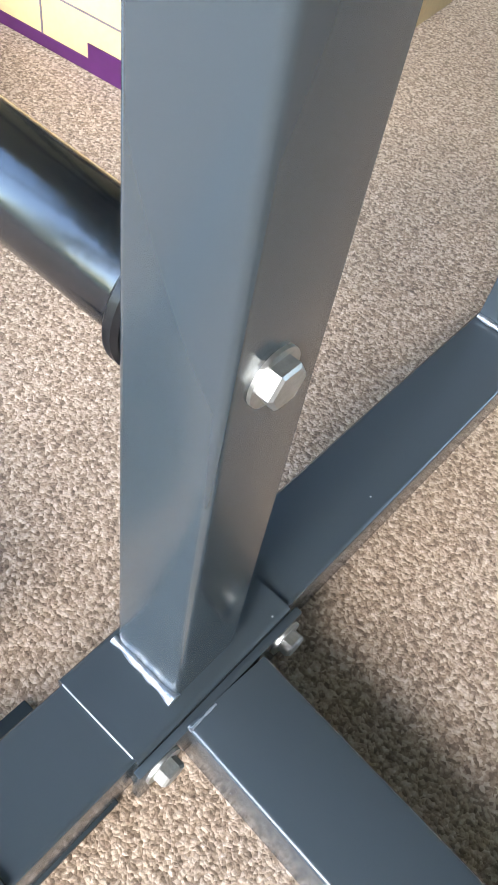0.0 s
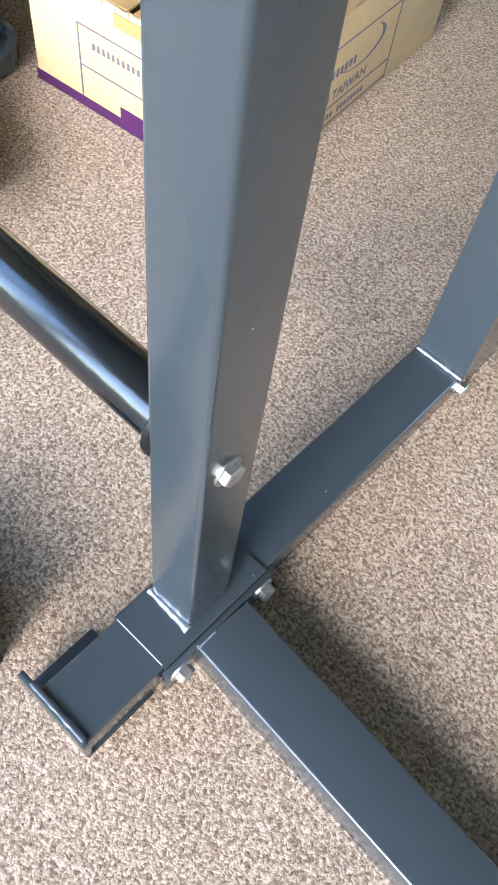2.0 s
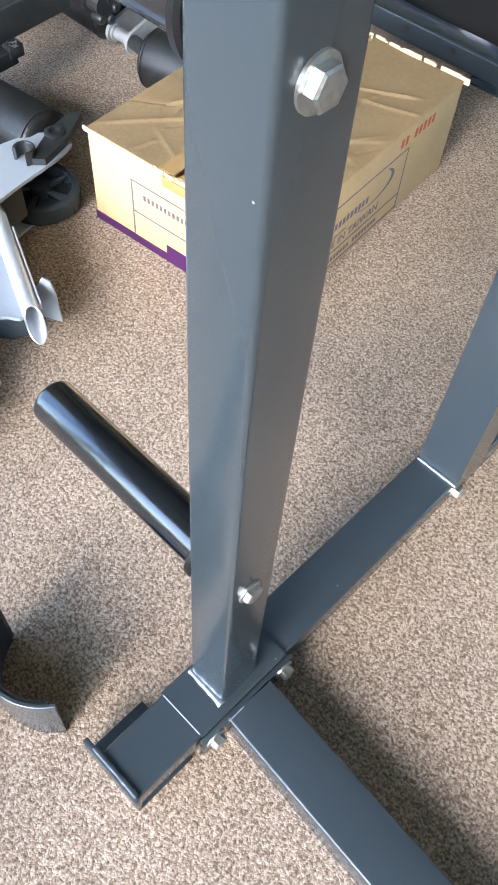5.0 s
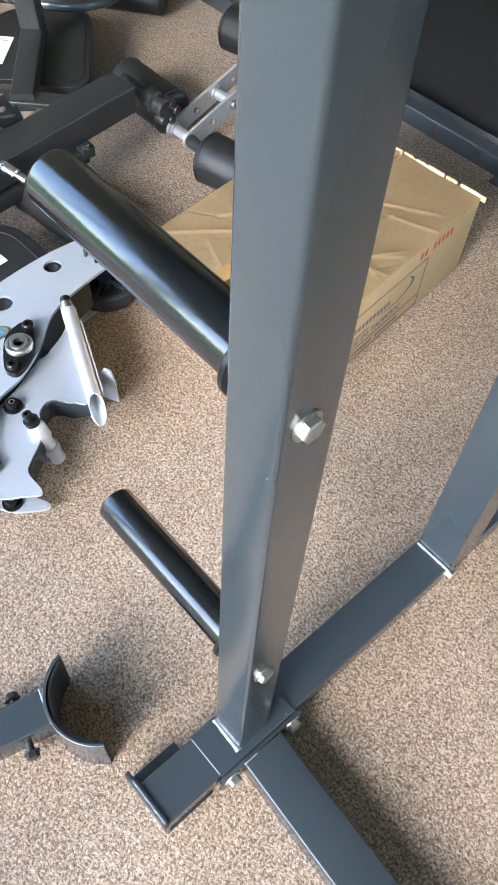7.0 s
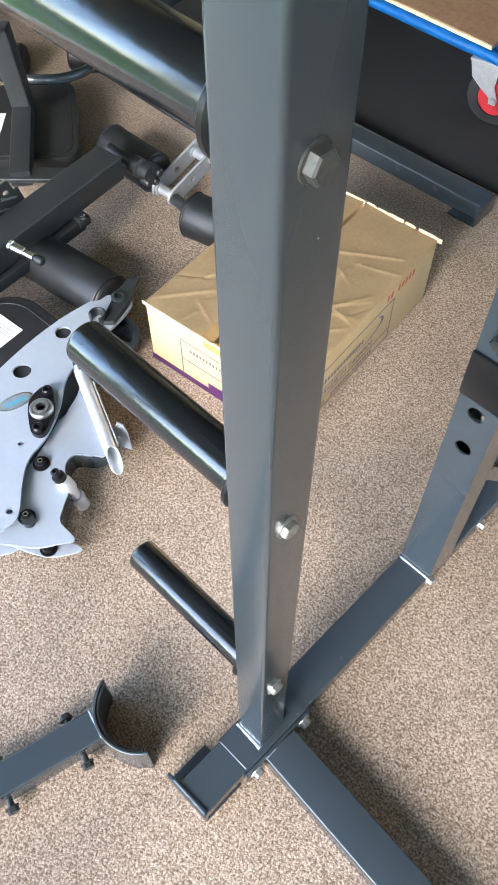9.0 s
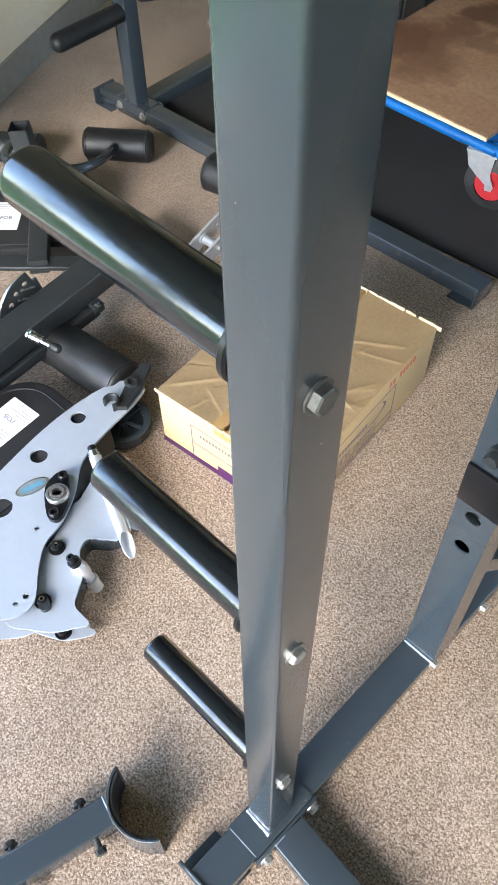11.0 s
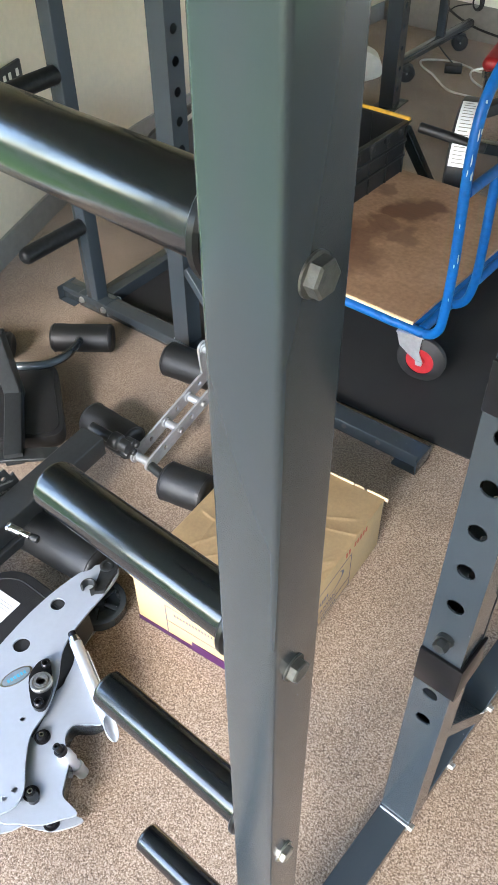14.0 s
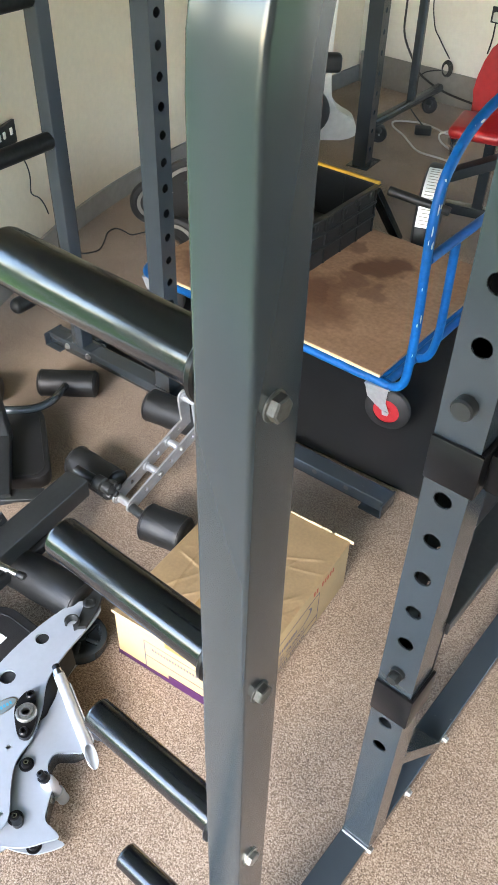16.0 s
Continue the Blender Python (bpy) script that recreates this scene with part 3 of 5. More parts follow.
    holed_wall(bm, w, cells, hy + 0.032 - t, hy + 0.032, HOLE_R)
    for sx in (-1, 1):
        xa, xb = sx * (w / 2 - t), sx * w / 2
        block(bm, min(xa, xb), max(xa, xb), hy - 0.032 + t, hy + 0.032 - t, base, top)
    bmesh.ops.translate(bm, verts=bm.verts, vec=(hx, 0, 0))
    part("holed_upright", bm, STEEL, r, "grey steel upright with a row of round holes")
    weld_bead(r, (hx - 0.032, hy - 0.034, 0.0535), (hx + 0.032, hy - 0.034, 0.0535), 0.0028, 6)
    for y in (0.413, 0.575, 0.745):
        bolt(r, (s * 0.0347, y, 0.026), (s, 0, 0), 0.0085, 0.0085, 0.0115)
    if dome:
        # raised black discs stand in for open holes in the beam
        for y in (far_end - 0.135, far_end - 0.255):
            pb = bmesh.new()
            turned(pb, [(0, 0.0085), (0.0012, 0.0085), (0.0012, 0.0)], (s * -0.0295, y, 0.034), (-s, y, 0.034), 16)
            part("hole_disc", pb, CORD, r, "small black disc in place of an open hole")
    # gusset brace from the upright down to the base
    bm = bmesh.new()
    sweep(bm, [(hx, 0.4655, 0.345), (hx, 0.705, 0.040)], rounded(0.062, 0.026, 0.003), up=(0, 1, 0))
    part("gusset_brace", bm, STEEL, r, "slanting grey gusset tube")
    return r


def bend_tube(bm, pts, prof):
    """An upright tube bent in the y-z plane, u along x."""
    rings = []
    pts = [Vector(p) for p in pts]
    for i, p in enumerate(pts):
        t = (pts[min(i + 1, len(pts) - 1)] - pts[max(i - 1, 0)]).normalized()
        n = Vector((0, -t.z, t.y))
        rings.append([bm.verts.new(p + Vector((c[0], 0, 0)) + n * c[1]) for c in prof])
    k = len(prof)
    for a, b in zip(rings, rings[1:]):
        for j in range(k):
            bm.faces.new((a[j], a[(j + 1) % k], b[(j + 1) % k], b[j]))
    bm.faces.new(rings[0])
    bm.faces.new(rings[-1])


PEGS = (0.320, 0.803, 1.168, 1.507)
rack(pose(0, 0, 0), 1, "grey steel half rack frame with black plate storage pegs", PEGS)
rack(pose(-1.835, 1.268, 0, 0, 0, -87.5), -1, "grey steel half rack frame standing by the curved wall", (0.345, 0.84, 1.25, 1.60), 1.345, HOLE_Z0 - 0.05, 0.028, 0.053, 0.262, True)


def spotter(z0, z1, arm, pin_z):
    t = thing("spotter_arm", pose(0.006, 0.433, 0), "black steel spotter arm collar pinned round the holed upright", "spotter arm", "rack attachments")
    bm = bmesh.new()
    block(bm, -0.0325, 0.039, -0.0388, -0.0328, z0, z1, 0.0018)
    block(bm, 0.0328, 0.039, -0.0333, 0.042, z0, z1, 0.0018)
    part("collar", bm, COLLAR, t)
    bm = bmesh.new()
    block(bm, -0.0332, 0.0332, 0.0333, 0.0385, z0, pin_z + 0.09, 0.0015)
    part("back_plate", bm, COLLAR, t)
    if arm:
        bm = bmesh.new()
        sweep(bm, [(0.003, 0.0388, 0.766), (0.003, 0.66, 0.766)], rounded(0.068, 0.028, 0.003))
        part("arm", bm, STEEL_DARK, t, "black flat safety arm")
    else:
        bm = bmesh.new()
        block(bm, 0.0392, 0.09, -0.02, 0.04, z0 + 0.006, z1 - 0.004, 0.006)
        part("hook", bm, COLLAR, t)
    bm = bmesh.new()
    if arm:
        hexagon(bm, (0, -0.0392, pin_z), (0, -1, 0), 0.0112, 0.013, 0.0)
        rod(bm, (0, -0.0322, pin_z), (0, -0.0394, pin_z), 0.0128)
    else:
        turned(bm, [(0, 0.0148), (0.013, 0.0148), (0.0160, 0.0125), (0.0160, 0)], (0, -0.0332, pin_z), (0, -1, pin_z), 24)
    rod(bm, (0, -0.0328, pin_z), (0, 0.033, pin_z), 0.0125)
    part("pin", bm, STEEL_DARK, t, "dark steel locking pin head")
    return t


spotter(0.565, 0.647, True, HOLE_Z0 + 3 * PITCH)
spotter(1.119, 1.189, False, HOLE_Z0 + 10 * PITCH)


def slab_holes(outline, holes, z0, z1):
    """A plate with round holes: holes are (x, y, r)."""
    from mathutils.geometry import tessellate_polygon
    bm = bmesh.new()
    loops = [[Vector((p[0], p[1], 0)) for p in outline]]
    for x, y, r in holes:
        loops.append([Vector((x + a, y + b, 0)) for a, b in circle(r, 22)])
    flat = [p for lp in loops for p in lp]
    lo = [bm.verts.new((p.x, p.y, z0)) for p in flat]
    hi = [bm.verts.new((p.x, p.y, z1)) for p in flat]
    for a, b, c in tessellate_polygon(loops):
        bm.faces.new((lo[a], lo[b], lo[c]))
        bm.faces.new((hi[a], hi[b], hi[c]))
    k = 0
    for lp in loops:
        n = len(lp)
        for i in range(n):
            j = (i + 1) % n
            bm.faces.new((lo[k + i], lo[k + j], hi[k + j], hi[k + i]))
        k += n
    return bm


def text_part(name, body, size, mat, parent, m, label="", bold=0.0):
    """Raised lettering with the built-in font, turned into a mesh."""
    cu = bpy.data.curves.new(name, "FONT")
    cu.body, cu.size, cu.extrude, cu.offset = body, size, 0.0003, bold
    tmp = bpy.data.objects.new(name, cu)
    scene.collection.objects.link(tmp)
    me = bpy.data.meshes.new_from_object(tmp.evaluated_get(bpy.context.evaluated_depsgraph_get()))
    bpy.data.objects.remove(tmp)
    me.transform(m)
    me.materials.clear()
    me.materials.append(mat)
    ob = new(name, me)
    ob.parent = parent
    if label:
        tagged(ob, label)
    return ob


# ---- the cardboard box ----
def carton():
    W, L, H = 0.365, 0.51, 0.177
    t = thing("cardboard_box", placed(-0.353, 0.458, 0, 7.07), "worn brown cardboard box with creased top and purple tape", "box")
    bm = bmesh.new()
    th = 0.004
    sides = ((-W, 0, 0, th), (-W, 0, L - th, L), (-W, -W + th, th, L - th), (-th, 0, th, L - th))
    for i, (xa, xb, ya, yb) in enumerate(sides):
        block(bm, xa, xb, ya, yb, 0.001, H - 0.004, 0.0012)
        part("box_panel", bm, CARD, t)
        bm = bmesh.new()
    block(bm, -W + th, -th, th, L - th, 0.002, 0.006)
    part("box_bottom", bm, CARD, t)
    # creased top flaps that meet along the middle
    rnd = random.Random(11)
    for k, (xa, xb) in enumerate(((-W - 0.001, -W / 2 - 0.004), (-W / 2 + 0.004, 0.001))):
        bm = bmesh.new()
        nx, ny = 64, 170
        lines = []
        for _ in range(13):
            cx, cy, an = rnd.uniform(xa, xb), rnd.uniform(0, L), rnd.uniform(-0.5, 0.5) + (1.2 if rnd.random() < 0.35 else 0.0)
            lines.append((cx, cy, math.cos(an), math.sin(an), rnd.uniform(0.03, 0.12), rnd.choice((-1, 1, 1, 1)) * rnd.uniform(0.0010, 0.0026)))
        # long folds pressed across the flap
        for ax, ay, bx, by in ((0.0, 0.01, 1.0, 0.20), (0.05, 0.24, 1.0, 0.20), (0.2, 0.10, 0.95, 0.30), (0.0, 0.33, 0.9, 0.42)):
            p, q = Vector((xa + (xb - xa) * ax, ay)), Vector((xa + (xb - xa) * bx, by))
            d = (q - p).normalized()
            lines.append(((p.x + q.x) / 2, (p.y + q.y) / 2, d.x, d.y, (q - p).length / 2, 0.0030))
        grid = []
        for i in range(nx + 1):
            row = []
            for j in range(ny + 1):
                x, y = xa + (xb - xa) * i / nx, -0.0015 + (L + 0.003) * j / ny
                n1 = noise.noise(Vector((x * 14, y * 14, k * 7.0)))
                fold = 0.0
                for cx, cy, ca, sa, half, dep in lines:
                    u, v = (x - cx) * ca + (y - cy) * sa, (y - cy) * ca - (x - cx) * sa
                    fade = max(0.0, 1 - abs(u) / half)
                    fold += dep * min(1, 3 * fade) * (math.exp(-abs(v) / 0.0018) if v < 0 else math.exp(-abs(v) / 0.009))
                inner_edge = (i / nx) if k == 0 else (1 - i / nx)
                z = H - 0.0035 + 0.0012 * n1 + fold + 0.004 * inner_edge ** 4
                if i in (0, nx) and ((k == 0 and i == 0) or (k == 1 and i == nx)):
                    z = H - 0.0045
                row.append(bm.verts.new((x, y, z)))
            grid.append(row)
        for i in range(nx):
            for j in range(ny):
                bm.faces.new((grid[i][j], grid[i + 1][j], grid[i + 1][j + 1], grid[i][j + 1]))
        g = bmesh.ops.solidify(bm, geom=bm.faces[:], thickness=0.003)
        part("flap", bm, CARD, t, "creased cardboard top flap", 28)
    # slit sealing tape along the seam and down the short side
    for xa, xb in ((-W / 2 - 0.032, -W / 2 - 0.0045), (-W / 2 + 0.0045, -W / 2 + 0.032)):
        bm = bmesh.new()
        block(bm, xa, xb, -0.0025, L * 0.30, H + 0.0012, H + 0.0020)
        part("tape", bm, TAPE, t, "brown packing tape slit along the seam")
    bm = bmesh.new()
    block(bm, -W / 2 - 0.030, -W / 2 + 0.030, -0.0016, -0.0004, H - 0.030, H - 0.012)
    part("tape", bm, TAPE, t, "brown packing tape folded down the end")
    # frayed edge along the short side
    bm = bmesh.new()
    for i in range(26):
        x = -W + W * (i + rnd.random()) / 26
        block(bm, x - 0.007, x + 0.007, -0.0030, -0.0002, H - 0.012 + 0.004 * rnd.random(), H - 0.003, 0.0006, seg=1)
    part("frayed_edge", bm, CARD_IN, t, "pale frayed cardboard edge")
    bm = bmesh.new()
    for i in range(22):
        x = -W + W * (i + rnd.random()) / 22
        block(bm, x - 0.010, x + 0.010, L + 0.0002, L + 0.0035, H - 0.010, H + 0.001 + 0.004 * rnd.random(), 0.0006, seg=1)
    part("frayed_edge", bm, CARD_IN, t)
    # purple tape round the foot of the short side
    bm = bmesh.new()
    block(bm, -W - 0.0012, 0.0005, -0.0012, 0.0, 0.001, 0.016)
    block(bm, -0.208, 0.0005, -0.0016, -0.0004, 0.001, 0.034)
    part("purple_tape", bm, PURPLE, t, "strip of purple tape")
    # printing: short side
    ms = pose(0, -0.0002, 0, 90, 0, 0)
    plate_bars(t, INK, [(-0.279, -0.2765, 0.012, 0.124), (-0.2765, -0.02, 0.122, 0.124), (-0.2765, -0.02, 0.064, 0.066)], ms, "print_line")
    plate_bars(t, INK, [(-0.254 + 0.0085 * k, -0.254 + 0.0085 * k + 0.0045, 0.096, 0.105) for k in range(16)], ms, "print_mark")
    # printing: long side
    ml = pose(0.0002, 0, 0, 90, 0, 90)
    plate_bars(t, INK, [(0.355, 0.357, 0.004, 0.128), (0.03, 0.355, 0.126, 0.128), (0.03, 0.355, 0.036, 0.038), (0.03, 0.355, 0.008, 0.010), (0.03, 0.032, 0.010, 0.126)], ml, "print_line")
    plate_bars(t, INK, [(0.07 + 0.0108 * k, 0.07 + 0.0108 * k + 0.006, 0.082, 0.094) for k in range(17)], ml, "print_mark")
    plate_bars(t, INK, [(0.075, 0.19, 0.0665, 0.0685)], ml, "print_line")
    plate_bars(t, INK, [(0.06 + 0.009 * k, 0.06 + 0.009 * k + 0.005, 0.017, 0.026) for k in range(26) if k not in (7, 8, 17)], ml, "print_mark")
    text_part("lettering", "MADE IN TAIWAN", 0.022, INK, t, pose(0.0006, 0.105, 0.046, 90, 0, 90))
    bm = bmesh.new()
    c0 = (0.262, 0.098)
    ring = []
    for i in range(25):
        a = radians(-150 + 200 * i / 24)
        w = 0.0015 + 0.0065 * max(0.0, math.sin(math.pi * i / 24)) * (i / 24)
        for rr in (1.0, 1.0 - w / 0.03):
            ring.append(ml @ Vector((c0[0] + 0.052 * rr * math.cos(a) * 1.15, c0[1] + 0.026 * rr * math.sin(a), 0.0006)))
    vs = [bm.verts.new(v) for v in ring]
    for i in range(24):
        bm.faces.new((vs[2 * i], vs[2 * i + 1], vs[2 * i + 3], vs[2 * i + 2]))
    part("print_swoosh", bm, INK, t)
    plate_bars(t, INK_RED, [(0.325 + 0.0135 * k, 0.325 + 0.0135 * k + 0.0075, 0.140, 0.156) for k in range(8) if k != 2], ml, "print_mark")
    return t


carton()


# ---- the padded cradle on the floor ----
def cradle():
    t = thing("rowing_attachment", pose(-0.194, -0.188, 0, 0, 0, -14.2), "grey steel gym attachment with a curved cradle lying on carpet", "gym attachment")
    bm = bmesh.new()
    sweep(bm, [(0, -0.001, 0.0268), (0, -0.40, 0.0268)], rounded(0.053, 0.052, 0.004))
    part("arm_tube", bm, STEEL, t)
    R, n = 0.0757, 24
    pts = []
    for i in range(n + 1):
        a = radians(-85.6 - 67 + 134 * i / n)
        pts.append((0.025 + R * math.cos(a), 0.0744 + R * math.sin(a), 0.0505))
    bm = bmesh.new()
    sweep(bm, pts, rounded(0.0045, 0.100, 0.001, 1))
    part("cradle_plate", bm, STEEL, t, "curved grey steel plate")
    bm = bmesh.new()
    inner = [(0.025 + (p[0] - 0.025) * 0.935, 0.0744 + (p[1] - 0.0744) * 0.935, 0.0495) for p in pts[1:-1]]
    sweep(bm, inner, rounded(0.005, 0.094, 0.001, 1))
    part("cradle_lining", bm, RUBBER, t, "black rubber lining")
    weld_bead(t, (-0.026, -0.003, 0.0535), (0.026, -0.003, 0.0535), 0.0022, 14)
    for y, sx in ((-0.042, 1), (-0.173, 1), (-0.043, -1), (-0.17, -1)):
        bm = bmesh.new()
        rod(bm, (sx * 0.0265, y, 0.022), (sx * 0.040, y, 0.022), 0.0055, 12)
        hexagon(bm, (sx * 0.040, y, 0.022), (sx, 0, 0), 0.0095, 0.008, 0.0115)
        part("bolt", bm, STEEL_DARK, t, "black hex bolt")
    return t


cradle()


# ---- the silver cam plate assembly ----
def cam_assembly():
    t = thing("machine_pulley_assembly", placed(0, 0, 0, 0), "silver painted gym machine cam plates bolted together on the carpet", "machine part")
    top = smooth_path([(x, y, 0) for x, y in ((-0.806, 0.438), (-0.853, 0.409), (-0.868, 0.33), (-0.864, 0.227), (-0.842, 0.109), (-0.80, -0.04), (-0.72, -0.174), (-0.64, -0.19), (-0.576, -0.125), (-0.543, -0.08), (-0.545, -0.04), (-0.593, 0.003), (-0.630, 0.045), (-0.648, 0.10), (-0.684, 0.157), (-0.736, 0.216), (-0.762, 0.297), (-0.782, 0.40))], 5, True)
    bm = slab_holes(top, [(-0.835, 0.279, 0.0165), (-0.811, 0.159, 0.0185), (-0.760, 0.030, 0.024), (-0.669, 0.054, 0.005), (-0.564, -0.045, 0.006), (-0.565, -0.068, 0.005)], 0.084, 0.090)
    part("cam_plate", bm, PLATE, t, "silver painted steel plate with round holes")
    low = smooth_path([(x, y, 0) for x, y in ((-0.700, 0.234), (-0.668, 0.222), (-0.555, 0.165), (-0.566, 0.140), (-0.591, 0.116), (-0.580, 0.086), (-0.54, 0.066), (-0.512, 0.030), (-0.492, 0.010), (-0.448, 0.008), (-0.462, -0.02), (-0.481, -0.049), (-0.513, -0.075), (-0.56, -0.10), (-0.66, -0.06), (-0.70, 0.04), (-0.676, 0.145), (-0.684, 0.176), (-0.698, 0.206), (-0.712, 0.226))], 5, True)
    bm = bmesh.new()
    slab(bm, low, 0.066, 0.072)
    part("jaw_plate", bm, PLATE, t, "silver painted notched steel plate")
    bm = bmesh.new()
    foot = smooth_path([(x, y, 0) for x, y in ((-0.70, 0.10), (-0.62, 0.06), (-0.56, 0.03), (-0.50, 0.000), (-0.448, 0.014), (-0.470, -0.03), (-0.497, -0.052), (-0.535, -0.070), (-0.60, -0.09), (-0.68, -0.04))], 5, True)
    slab(bm, foot, 0.018, 0.024)
    part("jaw_plate", bm, PLATE, t)
    bm = bmesh.new()
    slab(bm, [(p[0], p[1]) for p in top], 0.0, 0.006)
    part("cam_plate", bm, PLATE, t)
    # dark sheet for web and shaded gap, from upper plate's edge to jaw plate
    upper = smooth_path([(x, y, 0.0835) for x, y in ((-0.774, 0.315), (-0.756, 0.252), (-0.738, 0.214), (-0.716, 0.186), (-0.686, 0.154), (-0.650, 0.09), (-0.634, 0.046))], 5)
    lower = smooth_path([(x, y, z) for x, y, z in ((-0.742, 0.300, 0.050), (-0.716, 0.236, 0.056), (-0.697, 0.204, 0.062), (-0.682, 0.174, 0.064), (-0.672, 0.144, 0.064), (-0.645, 0.085, 0.064), (-0.629, 0.042, 0.064))], 5)
    bm = bmesh.new()
    a, b = [bm.verts.new(v) for v in upper], [bm.verts.new(v) for v in lower]
    for k in range(len(a) - 1):
        bm.faces.new((a[k], a[k + 1], b[k + 1], b[k]))
    bmesh.ops.solidify(bm, geom=bm.faces[:], thickness=0.002)
    part("gap_sheet", bm, STEEL_DARK, t, "dark curved sheet for the web and the shaded gap between plates")
    # notch rims get the dark coat, which puts their shade into the colour
    for pts in (((-0.555, 0.163), (-0.566, 0.140), (-0.591, 0.116), (-0.580, 0.086), (-0.556, 0.073)), ((-0.535, 0.062), (-0.512, 0.030), (-0.492, 0.010), (-0.470, 0.007))):
        rim = smooth_path([(x, y, 0.046) for x, y in pts], 5)
        bm = bmesh.new()
        sweep(bm, rim, rounded(0.003, 0.042, 0.001, 1))
        part("rim", bm, STEEL, t, "folded rim of the notch, coloured dark for its shade")
    # spacers that carry the plates
    for x, y in ((-0.835, 0.36), (-0.80, 0.06), (-0.62, -0.10), (-0.53, -0.03)):
        bm = bmesh.new()
        rod(bm, (x, y, 0.006), (x, y, 0.084), 0.011)
        part("spacer", bm, STEEL_DARK, t)
    # flange bearing
    bm = bmesh.new()
    hull = [(p[0], p[1]) for p in smooth_path([(-0.731, 0.172, 0), (-0.712, 0.160, 0), (-0.676, 0.130, 0), (-0.652, 0.094, 0), (-0.662, 0.084, 0), (-0.682, 0.094, 0), (-0.722, 0.126, 0), (-0.738, 0.160, 0)], 4, True)]
    c0, dv = Vector((-0.694, 0.128)), Vector((0.060, -0.066)).normalized()
    wide = []
    for h in hull:
        d = Vector(h) - c0
        along = dv * d.dot(dv)
        wide.append(c0 + along + (d - along) * 1.45)
    slab(bm, wide, 0.090, 0.101)
    brg = part("bearing_flange", bm, COLLAR, t, "black two-bolt flange bearing")
    bm = bmesh.new()
    c = (-0.697, 0.127)
    turned(bm, [(0, 0.0235), (0.006, 0.0235), (0.009, 0.0215), (0.009, 0.0175), (0.005, 0.0165), (0.011, 0.0155), (0.011, 0.0095), (-0.004, 0.009), (-0.004, 0)], (*c, 0.101), (*c, 1), 30)
    part("bearing_ring", bm, ZINC, brg, "bright steel bearing ring")
    for x, y in ((-0.724, 0.161), (-0.664, 0.095)):
        bm = bmesh.new()
        turned(bm, [(0, 0.010), (0.009, 0.010), (0.011, 0.008), (0.011, 0.005), (0.005, 0.005), (0.005, 0)], (x, y, 0.101), (x, y, 1), 20)
        part("cap_screw", bm, COLLAR, brg)
    for x, y, z in ((-0.616, 0.059, 0.072), (-0.542, -0.027, 0.072), (-0.49, -0.03, 0.024)):
        bm = bmesh.new()
        turned(bm, [(0, 0.016), (0.003, 0.016), (0.003, 0.011), (0.012, 0.0105), (0.013, 0.009), (0.013, 0.006), (0.007, 0.006), (0.007, 0)], (x, y, z), (x, y, 1), 20)
        screw = part("cap_screw", bm, COLLAR, t, "black socket cap screw")
        bm = bmesh.new()
        turned(bm, [(0.0131, 0.0058), (0.0142, 0.0058), (0.0142, 0.0032), (0.0131, 0.0032)], (x, y, z), (x, y, 1), 6, False)
        part("socket_rim", bm, CHROME, screw, "bright hex socket")
    # stand-off with a tall screw at the jaw
    bm = bmesh.new()
    s0, s1 = Vector((-0.530, 0.078, 0.002)), Vector((-0.553, 0.060, 0.098))
    turned(bm, [(0, 0.0), (0, 0.0130), (0.024, 0.0130), (0.024, 0.0150), (0.036, 0.0150), (0.036, 0.0115), (0.060, 0.0115), (0.060, 0.0155), (0.084, 0.0155), (0.088, 0.0140), (0.094, 0.0105), (0.094, 0.0)], s0, s1, 28)
    so = part("stand_off", bm, SATIN, t, "silver stand-off sleeve")
    bm = bmesh.new()
    turned(bm, [(0, 0.0125), (0.010, 0.0125), (0.010, 0.008), (0.024, 0.008), (0.025, 0.006), (0.025, 0.004), (0.018, 0.004), (0.018, 0)], s0.lerp(s1, 0.955), s1 + (s1 - s0), 20)
    part("cap_screw", bm, COLLAR, so)
    # cut silver tube
    bm = bmesh.new()
    p0, p1 = Vector((-0.724, 0.240, 0.094)), Vector((-0.526, 0.163, 0.070))
    ax = (p1 - p0).normalized()
    sd = ax.cross(Vector((0, 0, 1))).normalized()
    uv = sd.cross(ax)
    rings = []
    for r, q in ((0.0115, p0), (0.0115, p1), (0.0132, p1), (0.0132, p0)):
        rings.append([bm.verts.new(q + sd * r * c + uv * r * e - (ax * 0.025 * e if q is p1 else ax * 0)) for c, e in [(math.cos(2 * math.pi * i / 28), math.sin(2 * math.pi * i / 28)) for i in range(28)]])
    for ra, rb in zip(rings, rings[1:]):
        for i in range(28):
            j = (i + 1) % 28
            bm.faces.new((ra[i], ra[j], rb[j], rb[i]))
    tb = part("cut_tube", bm, SATIN, t, "short length of silver tube with an open end")
    bm = bmesh.new()
    turned(bm, [(-0.004, 0.0), (-0.004, 0.0135), (0.003, 0.0135), (0.003, 0.0115), (0.012, 0.0115), (0.012, 0.0)], p0, p0 - ax, 20)
    part("tube_collar", bm, CHROME, tb, "bright turned collar")
    bm = bmesh.new()
    turned(bm, [(0.0125, 0.0), (0.0125, 0.0095), (0.024, 0.0095), (0.026, 0.008), (0.026, 0.0045), (0.018, 0.0045), (0.018, 0)], p0, p0 - ax, 20)
    part("cap_screw", bm, COLLAR, tb)
    bm = bmesh.new()
